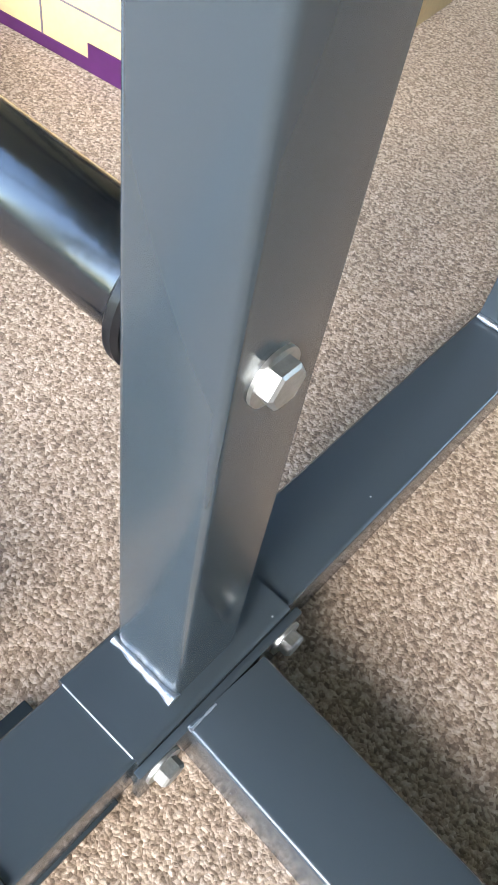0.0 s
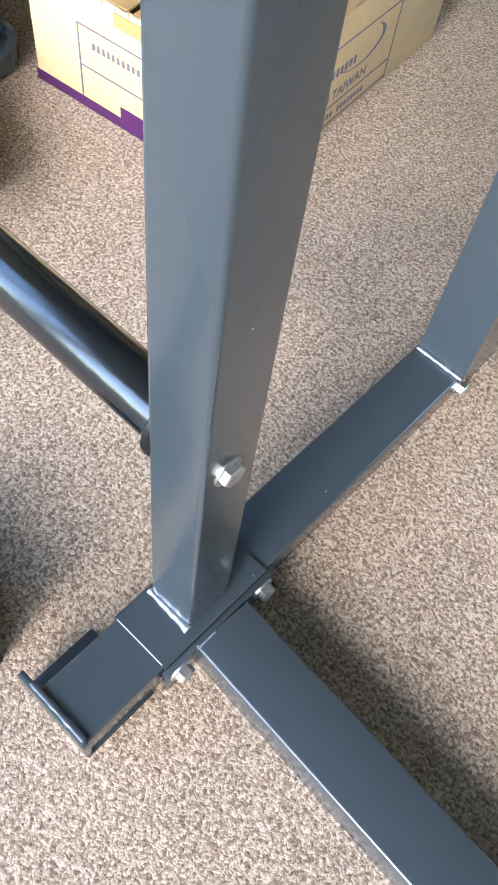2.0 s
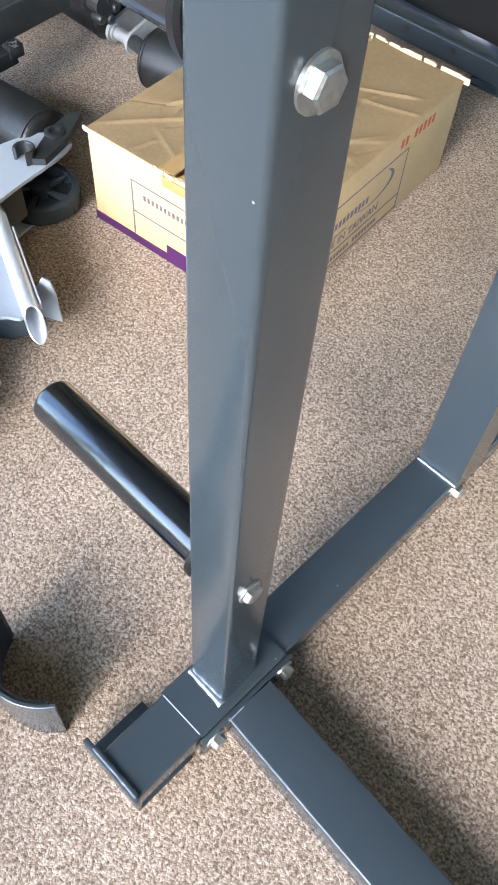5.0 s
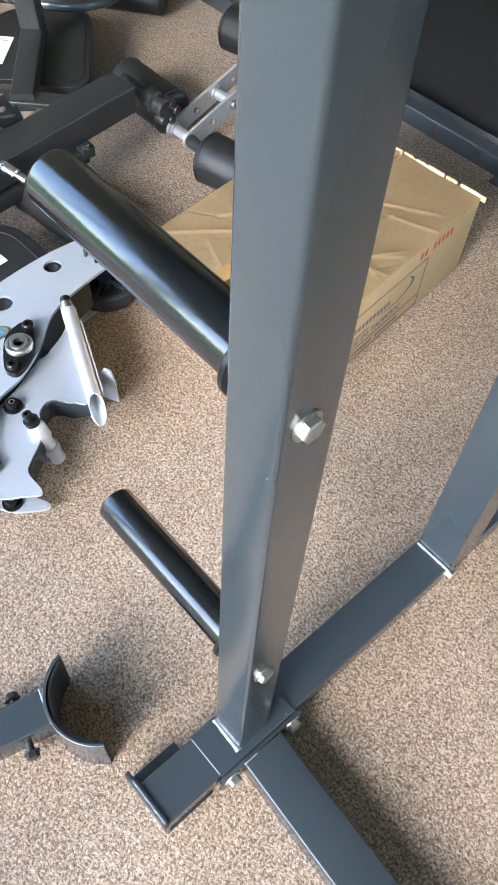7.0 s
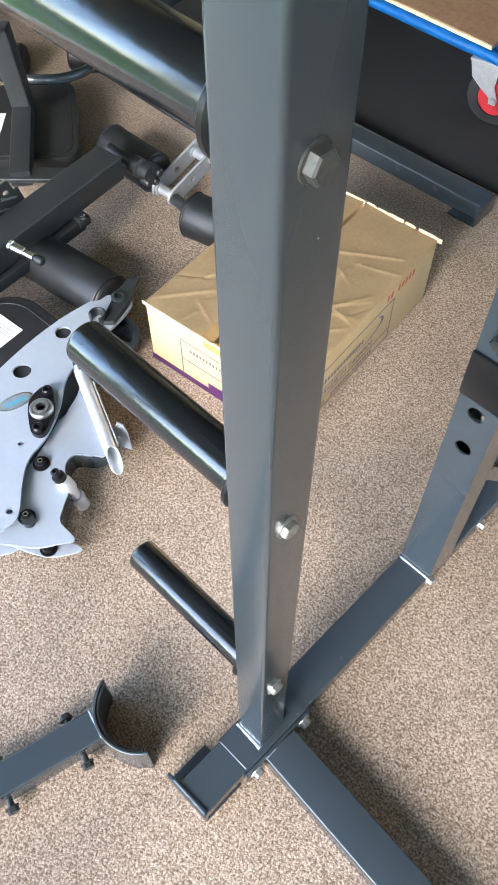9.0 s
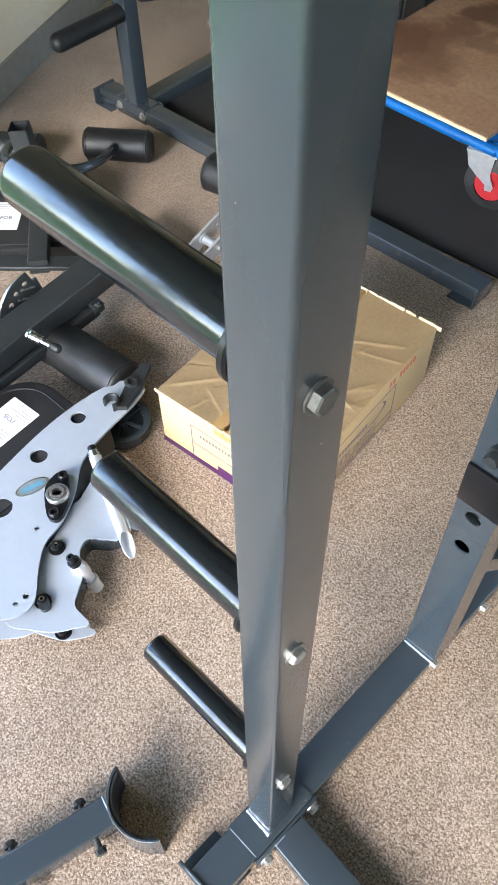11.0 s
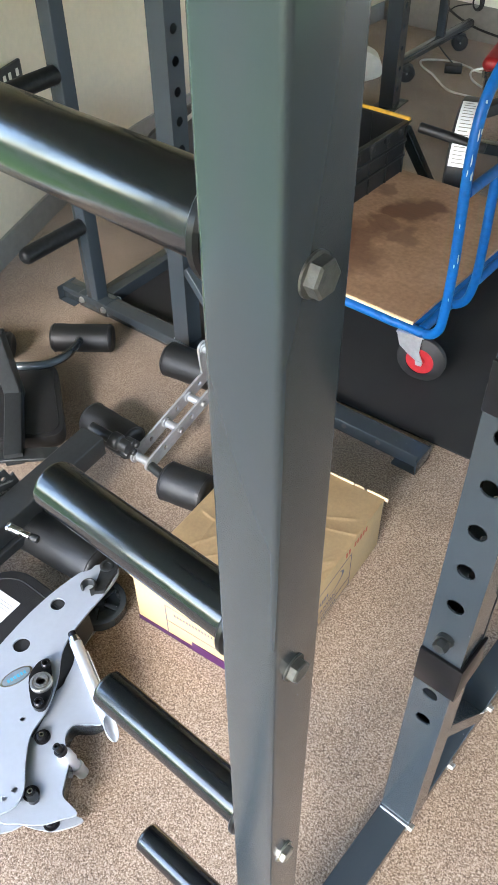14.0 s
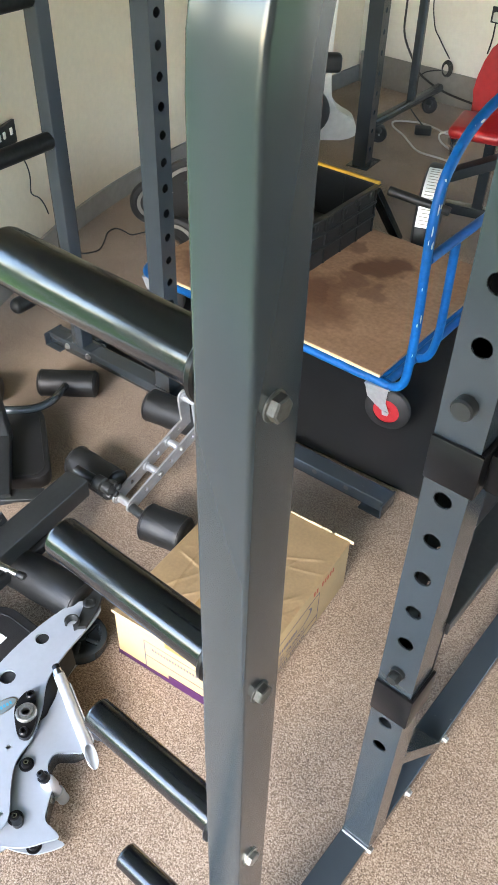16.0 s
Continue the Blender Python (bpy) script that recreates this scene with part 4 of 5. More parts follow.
    q0, q1 = p0.lerp(p1, 0.16) - sd * 0.0155, p0.lerp(p1, 0.86) - sd * 0.0155
    sweep(bm, [q0, q1], rounded(0.003, 0.014, 0.001, 1))
    part("side_fin", bm, SATIN, tb, "pale flat fin along the tube")
    bm = bmesh.new()
    slab(bm, [(-0.016, 0.004), (0.018, 0.004), (0.016, 0.060), (0.010, 0.086), (-0.002, 0.088), (-0.016, 0.062)], -0.0015, 0.0015)
    bmesh.ops.transform(bm, verts=bm.verts, matrix=pose(-0.578, 0.216, 0, 0, 0, 28) @ pose(0, 0, 0, 90, 0, 0))
    part("end_tab", bm, PLATE, tb, "pointed silver tab below the tube's end")
    # badge
    bm = bmesh.new()
    ov = [(-0.756 + 0.036 * math.cos(a) * 0.21 + 0.0165 * math.sin(a) * 0.98, 0.104 + 0.036 * math.cos(a) * 0.98 - 0.0165 * math.sin(a) * 0.21) for a in [2 * math.pi * i / 28 for i in range(28)]]
    slab(bm, ov, 0.090, 0.0912)
    bd = part("badge", bm, CHROME, t, "oval blue and silver badge")
    bm = bmesh.new()
    slab(bm, [(-0.756 + (p[0] + 0.756) * 0.88, 0.104 + (p[1] - 0.104) * 0.88) for p in ov], 0.0912, 0.0916)
    part("badge_face", bm, BADGE, bd)
    plate_bars(bd, CYAN, [(-0.021 + 0.0075 * k, -0.016 + 0.0075 * k, -0.005, 0.003) for k in range(6)], pose(-0.756, 0.104, 0.0916, 0, 0, 78), "print_mark", 0.0003)
    # grip bracket and the disc below the tip
    bm = bmesh.new()
    turned(bm, [(0, 0.017), (0.014, 0.017), (0.016, 0.014), (0.016, 0.009), (0.006, 0.009), (0.006, 0)], (-0.822, 0.420, 0.090), (-0.822, 0.420, 1), 24)
    slab(bm, [(-0.792, 0.350), (-0.776, 0.368), (-0.796, 0.424), (-0.834, 0.484), (-0.846, 0.486), (-0.850, 0.470), (-0.836, 0.420), (-0.808, 0.374)], 0.090, 0.102)
    part("grip_bracket", bm, STEEL_DARK, t, "dark tapered grip lever")
    bm = bmesh.new()
    arc = [(-0.808 + 0.016 * math.cos(radians(a)), 0.352 + 0.016 * math.sin(radians(a)), 0.102) for a in range(-30, 250, 20)]
    sweep(bm, arc, rounded(0.005, 0.024, 0.0015, 1))
    part("clip", bm, STEEL_DARK, t, "open black clip ring")
    bm = bmesh.new()
    c = (-0.806, 0.366)
    turned(bm, [(0, 0.066), (0.026, 0.066), (0.028, 0.063), (0.028, 0.053), (0.012, 0.047), (0.012, 0.020), (0.03, 0.016), (0.03, 0)], (*c, 0.006), (*c, 1), 40)
    for k in range(5):
        a = radians(72 * k + 20)
        block(bm, 0.015, 0.054, -0.005, 0.005, 0.02, 0.031, 0.002, pose(c[0], c[1], 0, 0, 0, math.degrees(a)))
    part("pulley_wheel", bm, STEEL, t, "dark grey spoked pulley wheel")
    return t


cam_assembly()


# ---- the upturned bench ----
def foam_roll(parent, p0, p1, r, name="foam_roller", mat=None):
    """A padded roller: wrinkled vinyl over foam, puckered towards its stitched ends."""
    p0, p1 = Vector(p0), Vector(p1)
    n = (p1 - p0).length
    ax = (p1 - p0) / n
    q = ax.to_track_quat("Z", "Y").to_matrix()
    prof = [(0.004, 0.20), (0.0, 0.60), (0.002, 0.86), (0.009, 0.975), (0.020, 1.0)]
    prof += [(0.020 + (n - 0.040) * k / 12, 1.0) for k in range(1, 12)]
    prof += [(n - d, k) for d, k in reversed(prof[:5])]
    seg, rings = 40, []
    bm = bmesh.new()
    for d, k in prof:
        ring = []
        for i in range(seg):
            a = 2 * math.pi * i / seg
            u = Vector((math.cos(a), math.sin(a), 0))
            pucker = max(0.0, 1 - min(d, n - d) / 0.05)
            w = noise.noise(Vector((u.x * 1.6, u.y * 1.6, d * 22)) + p0 * 9) * 0.030 + noise.noise(Vector((u.x * 5, u.y * 5, d * 9)) + p0 * 5) * 0.030 * pucker
            ring.append(bm.verts.new(p0 + ax * d + (q @ u) * (r * (k + (w if k > 0.8 else 0)))))
        rings.append(ring)
    for ra, rb in zip(rings, rings[1:]):
        for i in range(seg):
            j = (i + 1) % seg
            bm.faces.new((ra[i], ra[j], rb[j], rb[i]))
    bm.faces.new(rings[0])
    bm.faces.new(rings[-1])
    ob = part(name, bm, mat or FOAM, parent, "black padded foam roller", 60)
    for k in (0.012, n - 0.012):
        sm = bmesh.new()
        turned(sm, [(k - 0.0018, r * 0.985), (k - 0.001, r * 0.985 + 0.0022), (k + 0.001, r * 0.985 + 0.0022), (k + 0.0018, r * 0.985)], p0, p1, 32, False)
        part("seam", sm, VINYL, ob, "stitched edge seam")
    return ob


def soft_corners(corners, r, per=6):
    """A polygon with rounded corners."""
    out, n = [], len(corners)
    for i in range(n):
        a, b, c = (Vector(corners[(i + k) % n]) for k in (-1, 0, 1))
        p, q = b + (a - b).normalized() * r, b + (c - b).normalized() * r
        for k in range(per + 1):
            f = k / per
            out.append(tuple(p * (1 - f) ** 2 + b * 2 * f * (1 - f) + q * f * f))
    return out


def pad(parent, prof, z0, z1, label, m=None):
    """An upholstered pad of any outline, with a stitched border on its upper face."""
    m = m or Matrix()
    bm = bmesh.new()
    cx, cy = sum(p[0] for p in prof) / len(prof), sum(p[1] for p in prof) / len(prof)
    steps = ((z0, 0.93), (z0 + 0.008, 0.985), (z0 + 0.02, 1.0), (z1 - 0.012, 1.0), (z1 - 0.003, 0.985), (z1, 0.95), (z1 - 0.0015, 0.90), (z1 - 0.0005, 0.885))
    rings = [[bm.verts.new((cx + (u - cx) * k, cy + (v - cy) * k, z)) for u, v in prof] for z, k in steps]
    n = len(prof)
    for a, b in zip(rings, rings[1:]):
        for j in range(n):
            bm.faces.new((a[j], a[(j + 1) % n], b[(j + 1) % n], b[j]))
    bm.faces.new(rings[0])
    bm.faces.new(rings[-1])
    bmesh.ops.transform(bm, verts=bm.verts, matrix=m)
    ob = part("pad", bm, VINYL, parent, label, 40)
    bm = bmesh.new()
    sweep(bm, [m @ Vector((cx + (u - cx) * 0.90, cy + (v - cy) * 0.90, z1 - 0.0005)) for u, v in prof], circle(0.0022, 8), closed=True)
    part("piping", bm, FOAM, ob)
    return ob


def sticker(parent, m, w, h, word_up):
    """A white paper label with lines of print and a short word."""
    bm = bmesh.new()
    block(bm, 0, w, 0, h, 0, 0.0006, m=m)
    lab = part("paper_label", bm, PAPER, parent, "white printed paper label")
    rnd = random.Random(int(w * 1000 + h * 10))
    up = m @ Matrix.Translation((0, 0, 0.0007))
    rects = []
    for k in range(7):
        v = h * (0.92 - 0.07 * k) if k < 4 else h * (0.30 - 0.07 * (k - 4))
        rects.append((w * 0.1, w * rnd.uniform(0.55, 0.92), v - h * 0.010, v))
    for u0, u1, v0, v1 in rects:
        bm = bmesh.new()
        block(bm, u0, u1, v0, v1, 0, 0.0004, m=up)
        part("print_bar", bm, PRINT, lab)
    text_part("lettering", "POB", h * 0.15, PRINT, lab, up @ Matrix.Translation((w * 0.34, h * 0.38, 0)), bold=0.00015)


def bench():
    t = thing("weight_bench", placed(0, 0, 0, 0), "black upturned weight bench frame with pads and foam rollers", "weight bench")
    bm = bmesh.new()
    sweep(bm, [(-0.985, -0.45, 0.135), (-1.142, 0.662, 0.136)], rounded(0.076, 0.062, 0.005))
    part("spine_tube", bm, STEEL_DARK, t, "black square spine tube")
    bm = bmesh.new()
    sweep(bm, [(-1.000, -0.3, 0.072), (-1.078, 0.515, 0.086)], rounded(0.026, 0.030, 0.003))
    lr = part("lower_rail", bm, STEEL_DARK, t)
    part("rail_tab", boxm(-1.112, -1.060, 0.500, 0.530, 0.084, 0.108, 0.003), STEEL_DARK, lr)
    for x, y in ((-1.098, 0.522), (-1.066, 0.512)):
        bm = bmesh.new()
        hexagon(bm, (x, y, 0.108), (0, 0, 1), 0.0075, 0.007, 0.0105)
        part("bolt", bm, CHROME, lr, "small bright bolt head")
    p = pad(t, [(u, v - 0.055) for u, v in rounded(0.28, 0.53, 0.09, 7)], 0.03, 0.082, "black vinyl pad lying face down", pose(-0.885, 0.09, 0, 0, 0, 3))
    sticker(p, pose(-0.905, 0.226, 0.0826, 0, 0, -173.4), 0.082, 0.112, True)
    bm = bmesh.new()
    block(bm, -1.055, -0.86, 0.00, 0.04, 0.083, 0.10, 0.002)
    part("pad_bracket", bm, STEEL_DARK, t)
    # large roller at the bend
    foam_roll(t, (-1.10, 0.390, 0.058), (-0.855, 0.425, 0.058), 0.056)
    # pop pin
    bm = bmesh.new()
    turned(bm, [(0, 0.013), (0.006, 0.0135), (0.008, 0.0115), (0.036, 0.0115), (0.038, 0.008), (0.044, 0.008), (0.046, 0.0095), (0.060, 0.0095), (0.062, 0.006)], (-1.048, 0.318, 0.163), (-0.969, 0.345, 0.150), 20)
    pin = part("pop_pin", bm, CHROME, t, "bright chrome pop pin")
    bm = bmesh.new()
    turned(bm, [(0.0625, 0.0), (0.0625, 0.0085), (0.070, 0.0105), (0.081, 0.0100), (0.084, 0.007), (0.084, 0.0)], (-1.048, 0.318, 0.163), (-0.969, 0.345, 0.150), 20)
    part("pin_knob", bm, FOAM, pin, "black pin knob")
    # angle plate with holes and lettering
    bm = bmesh.new()
    arc = [(0.104 * math.cos(radians(a)), 0.104 * math.sin(radians(a))) for a in range(96, 181, 6)] + [(0.01, 0.075), (0.03, -0.012)]
    holes = [(0.078 * math.cos(radians(a)), 0.078 * math.sin(radians(a)), 0.007) for a in (106, 128, 150)]
    bm = slab_holes(arc, holes, -0.003, 0.003)
    bmesh.ops.transform(bm, verts=bm.verts, matrix=pose(-1.152, 0.410, 0.124, 90, 0, 90))
    ap = part("angle_plate", bm, STEEL_DARK, t, "black angle plate with holes and faint grey lettering")
    text_part("lettering", "Shoulder", 0.0115, ZINC, ap, pose(-1.1486, 0.372, 0.186, 90, 0, 90) @ pose(0, 0, 0, 0, 0, -16))
    text_part("lettering", "Incline 2", 0.0115, ZINC, ap, pose(-1.1486, 0.360, 0.163, 90, 0, 90) @ pose(0, 0, 0, 0, 0, -16))
    bm = bmesh.new()
    sweep(bm, [(-1.152, 0.410 + 0.1045 * math.cos(radians(a)), 0.124 + 0.1045 * math.sin(radians(a))) for a in range(97, 181, 6)], rounded(0.0016, 0.006, 0.0005, 1), up=(1, 0, 0))
    part("bright_rim", bm, CHROME, ap, "thin bright rim of the plate")
    # yoke and roller at the spine's end
    bm = bmesh.new()
    rod(bm, (-1.026, 0.752, 0.045), (-0.930, 0.742, 0.050), 0.014)
    part("cross_rod", bm, STEEL_DARK, t)
    foam_roll(t, (-1.305, 0.772, 0.051), (-1.118, 0.778, 0.051), 0.05)
    bm = bmesh.new()
    turned(bm, [(0, 0.016), (0.07, 0.016), (0.075, 0.024), (0.10, 0.024), (0.104, 0.018), (0.13, 0.018)], (-1.205, 0.705, 0.118), (-1.09, 0.722, 0.106), 20)
    part("clamp", bm, STEEL_DARK, t)
    for k in range(5):
        a = radians(72 * k)
        bm = bmesh.new()
        c = Vector((-1.104, 0.735 + 0.020 * math.cos(a), 0.090 + 0.020 * math.sin(a)))
        rod(bm, c, c + Vector((0.026, 0.004, -0.003)), 0.0105, 12, 0.004)
        part("knob_lobe", bm, STEEL_DARK, t)
    bm = bmesh.new()
    rod(bm, (-1.118, 0.733, 0.091), (-1.082, 0.738, 0.088), 0.016, 16, 0.003)
    part("knob", bm, STEEL_DARK, t, "black lobed hand knob")
    # flat cranked link bars with bright spacers, rising from the floor
    d = Vector((-0.05, 1.0, 0)).normalized()
    n = Vector((d.y, -d.x, 0))
    root = Vector((-1.074, 0.766, 0.030))
    rise, run, h = 0.30, 0.315, 0.022
    lean = math.atan(rise)
    arc0 = [(h * math.cos(lean + radians(an)), h * math.sin(lean + radians(an))) for an in range(90, 271, 18)]
    arc1 = [(run - 0.012 + h * math.cos(radians(an)), 0.196 + h * math.sin(radians(an))) for an in range(0, 181, 18)]
    out = arc0 + [(run + h * 0.74, rise * run - h * 0.74)] + arc1 + [(run - h * 1.1, rise * run + h * 0.74)]
    holes = [(s, rise * s, r) for s, r in ((0.0, 0.004), (0.062, 0.008), (0.125, 0.004), (0.175, 0.008), (0.225, 0.004), (0.275, 0.008))] + [(run - 0.012, 0.196, 0.004)]
    for k in (-1, 1):
        bm = slab_holes(out, holes, -0.0035, 0.0035)
        bmesh.ops.transform(bm, verts=bm.verts, matrix=Matrix.Translation(root + n * 0.028 * k) @ Matrix.Rotation(math.atan2(d.y, d.x), 4, "Z") @ pose(0, 0, 0, 90, 0, 0))
        part("link_bar", bm, LINK, t, "flat cranked grey steel link bar with holes")
    for s, z in ((0.0, 0.0), (0.125, 0.0375), (0.225, 0.0675), (run - 0.012, 0.196)):
        bm = bmesh.new()
        c = root + d * s + Vector((0, 0, z))
        rod(bm, c - n * 0.0241, c + n * 0.0241, 0.0125)
        turned(bm, [(0, 0.0165), (0.004, 0.0165), (0.006, 0.0126)], c - n * 0.0242, c, 20)
        part("spacer", bm, LINK, t)
        for k in (-1, 1):
            bm = bmesh.new()
            hexagon(bm, c + n * 0.0317 * k, n * k, 0.0085, 0.006, 0.011)
            part("link_bolt", bm, ZINC, t)
    foam_roll(t, (-0.955, 0.735, 0.055), (-0.820, 0.770, 0.055), 0.054)
    foam_roll(t, (-1.328, 1.112, 0.056), (-1.125, 1.156, 0.056), 0.055)
    bm = bmesh.new()
    rod(bm, (-1.2, 1.14, 0.056), (-1.07, 1.168, 0.056), 0.012)
    part("roller_rod", bm, STEEL_DARK, t)
    # the second pad with its post, rail and U handle
    p = pad(t, soft_corners([(-1.262, 0.655), (-1.545, 0.850), (-1.672, 0.690), (-1.520, 0.360)], 0.055), 0.035, 0.09, "black vinyl seat pad lying face down")
    sticker(p, pose(-1.514, 0.488, 0.0906, 0, 0, 45), 0.082, 0.114, False)
    bm = bmesh.new()
    post = [(-1.503, 0.651, 0.322), (-1.492, 0.660, 0.095)]
    sweep(bm, post, rounded(0.048, 0.048, 0.004), up=(0.7, 0.7, 0), cap=False)
    sweep(bm, post, rounded(0.040, 0.040, 0.003), up=(0.7, 0.7, 0), cap=False)
    part("seat_post", bm, STEEL_DARK, t, "black square seat post")
    bm = bmesh.new()
    sweep(bm, [(-1.49, 0.655, 0.112), (-1.27, 0.49, 0.112)], rounded(0.05, 0.04, 0.004))
    part("seat_rail", bm, STEEL_DARK, t)
    bm = bmesh.new()
    sweep(bm, [(-1.47, 0.31, 0.112), (-1.20, 0.58, 0.112)], rounded(0.045, 0.012, 0.003))
    part("cross_rail", bm, STEEL_DARK, t, "flat black cross rail")
    u = smooth_path([(-1.83, 0.80, 0.07), (-1.775, 0.735, 0.095), (-1.707, 0.690, 0.112), (-1.628, 0.706, 0.115), (-1.535, 0.789, 0.115), (-1.525, 0.864, 0.105), (-1.560, 0.93, 0.085), (-1.60, 0.985, 0.065)], 6)
    bm = bmesh.new()
    sweep(bm, u, circle(0.0135, 16))
    part("u_handle", bm, STEEL, t, "bent grey steel tube handle")
    foam_roll(t, (-1.701, 0.948, 0.048), (-1.543, 1.078, 0.048), 0.046)
    foam_roll(t, (-1.93, 0.71, 0.046), (-1.765, 0.84, 0.046), 0.044)
    foam_roll(t, (-1.36, 0.10, 0.055), (-1.19, 0.22, 0.055), 0.055)
    return t


bench()


# ---- the platform trolley ----
def caster(parent, x, y, turn):
    m = pose(x, y, 0, 0, 0, turn)
    bm = bmesh.new()
    R = 0.082
    turned(bm, [(0, 0.048), (0.002, 0.056), (0.006, R - 0.006), (0.012, R), (0.028, R), (0.034, R - 0.006), (0.038, 0.056), (0.040, 0.048)], (0, 0.020, R), (0, -1, R), 40, False)
    bmesh.ops.transform(bm, verts=bm.verts, matrix=m)
    c = part("caster", bm, RUBBER, parent, "swivel caster with black tyre and red hub")
    bm = bmesh.new()
    turned(bm, [(0.004, 0.0478), (0.003, 0.044), (0.009, 0.040), (0.011, 0.018), (0.0, 0.016), (0.0, 0.0)], (0, 0.020, R), (0, -1, R), 32)
    turned(bm, [(0.004, 0.0478), (0.003, 0.044), (0.009, 0.040), (0.011, 0.018), (0.0, 0.016), (0.0, 0.0)], (0, -0.020, R), (0, 1, R), 32)
    for k in range(6):
        for sy in (-1, 1):
            rb = boxm(0.016, 0.042, -0.003, 0.003, -0.006, 0.006, m=m @ Matrix.Translation((0, sy * 0.010, R)) @ pose(0, 0, 0, 0, 60 * k, 0) @ pose(0, 0, 0, 90, 0, 0))
            part("hub_spoke", rb, RED, c)
    bmesh.ops.transform(bm, verts=bm.verts, matrix=m)
    part("hub", bm, RED, c, "red plastic wheel hub")
    bm = bmesh.new()
    for sy in (-0.026, 0.026):
        out = [(-0.010, 0.070), (0.010, 0.070), (0.013, 0.084), (-0.004, 0.120), (-0.002, 0.174), (-0.085, 0.174), (-0.072, 0.130), (-0.040, 0.105), (-0.013, 0.088)]
        lo = [bm.verts.new((a, sy - 0.0015, b)) for a, b in out]
        hi = [bm.verts.new((a, sy + 0.0015, b)) for a, b in out]
        bm.faces.new(lo)
        bm.faces.new(hi)
        for i in range(len(out)):
            j = (i + 1) % len(out)
            bm.faces.new((lo[i], lo[j], hi[j], hi[i]))
    block(bm, -0.088, 0.004, -0.028, 0.028, 0.174, 0.180, 0.001)
    rod(bm, (0, -0.032, R), (0, 0.032, R), 0.009, 14)
    bmesh.ops.transform(bm, verts=bm.verts, matrix=m)
    part("fork", bm, LINK, c, "zinc caster fork")


def trolley():
    t = thing("platform_trolley", pose(-0.751, 1.643, 0, 0, 0, 0.5), "blue tubular platform trolley with a stained plywood deck", "trolley")
    W, D, Z = 1.12, 0.885, 0.22
    bm = bmesh.new()
    slab(bm, soft_corners([(-W, 0.003), (-0.2, 0.003), (-0.2, D), (-W, D)], 0.075)[:7] + [(0, 0.003), (0, D)] + soft_corners([(-W, 0.003), (-0.2, 0.003), (-0.2, D), (-W, D)], 0.075)[21:], Z - 0.012, Z)
    part("deck", bm, PLY, t, "worn plywood deck with dark stains")
    bm = bmesh.new()
    rnd = random.Random(3)
    for k in range(60):
        x = -(W - 0.065) * (k + 0.5) / 60
        w = (W - 0.065) / 120 * rnd.uniform(1.05, 1.4)
        block(bm, x - w, x + w, -0.001 - 0.001 * rnd.random(), 0.0035, Z - 0.0115, Z - 0.0005 - 0.002 * rnd.random())
    part("deck_edge", bm, CARD_IN, t, "pale splintered plywood edge")
    r = 0.0155
    zt = Z - 0.013 - r
    # frame ring
    ring = []
    x0, x1, y0, y1, rc = -W - 0.012, 0.0, 0.0, D + 0.006, 0.07
    for cx, cy, a0 in ((x1 - rc, y1 - rc, 0), (x0 + rc, y1 - rc, 90), (x0 + rc, y0 + rc, 180), (x1 - rc, y0 + rc, 270)):
        for i in range(7):
            a = radians(a0 + 15 * i)
            ring.append((cx + rc * math.cos(a), cy + rc * math.sin(a), zt))
    bm = bmesh.new()
    sweep(bm, ring, circle(r, 14), closed=True)
    part("frame_tube", bm, BLUE, t, "blue enamelled tube frame")
    # push handle
    hx = 0.085
    h = [(-0.15, 0.004, zt), (0.0, 0.004, zt), (hx - 0.04, 0.004, zt), (hx - 0.006, 0.006, zt + 0.02), (hx + 0.008, 0.008, zt + 0.07), (hx + 0.010, 0.010, 0.45), (hx, 0.010, 0.72), (hx, 0.014, 0.84), (hx, 0.034, 0.915), (hx, 0.085, 0.975), (hx, 0.16, 1.025), (hx, 0.27, 1.06), (hx, 0.38, 1.07)]
    far = [(x, D - y, z) for x, y, z in reversed(h)]
    bm = bmesh.new()
    sweep(bm, smooth_path(h + far, 5), circle(r, 14), up=(1, 0, 0.02))
    hd = part("push_handle", bm, BLUE, t, "chipped blue tube push handle")
    chip(hd, h, r)
    inner_h = [(-0.03, 0.20, zt), (hx - 0.06, 0.20, zt), (hx - 0.015, 0.20, zt + 0.03), (hx + 0.004, 0.20, zt + 0.10), (hx + 0.008, 0.20, 0.40), (hx + 0.002, 0.20, 0.655)]
    for y in (0.20, D - 0.20):
        bm = bmesh.new()
        sweep(bm, smooth_path([(p[0], y, p[2]) for p in inner_h], 5), circle(r * 0.95, 14), up=(0, 1, 0))
        part("inner_tube", bm, BLUE, t)
    bm = bmesh.new()
    rod(bm, (hx + 0.002, 0.024, 0.67), (hx + 0.002, D - 0.024, 0.67), r)
    part("cross_tube", bm, BLUE, t)
    bm = bmesh.new()
    rod(bm, (hx - 0.06, 0.02, zt), (hx - 0.06, D - 0.02, zt), r)
    part("base_tube", bm, BLUE, t)
    for x, y, a in ((0.040, 0.022, 10), (0.0, D - 0.06, 70), (-W + 0.08, 0.05, 25), (-W + 0.08, D - 0.06, 100)):
        caster(t, x, y, a)
    return t


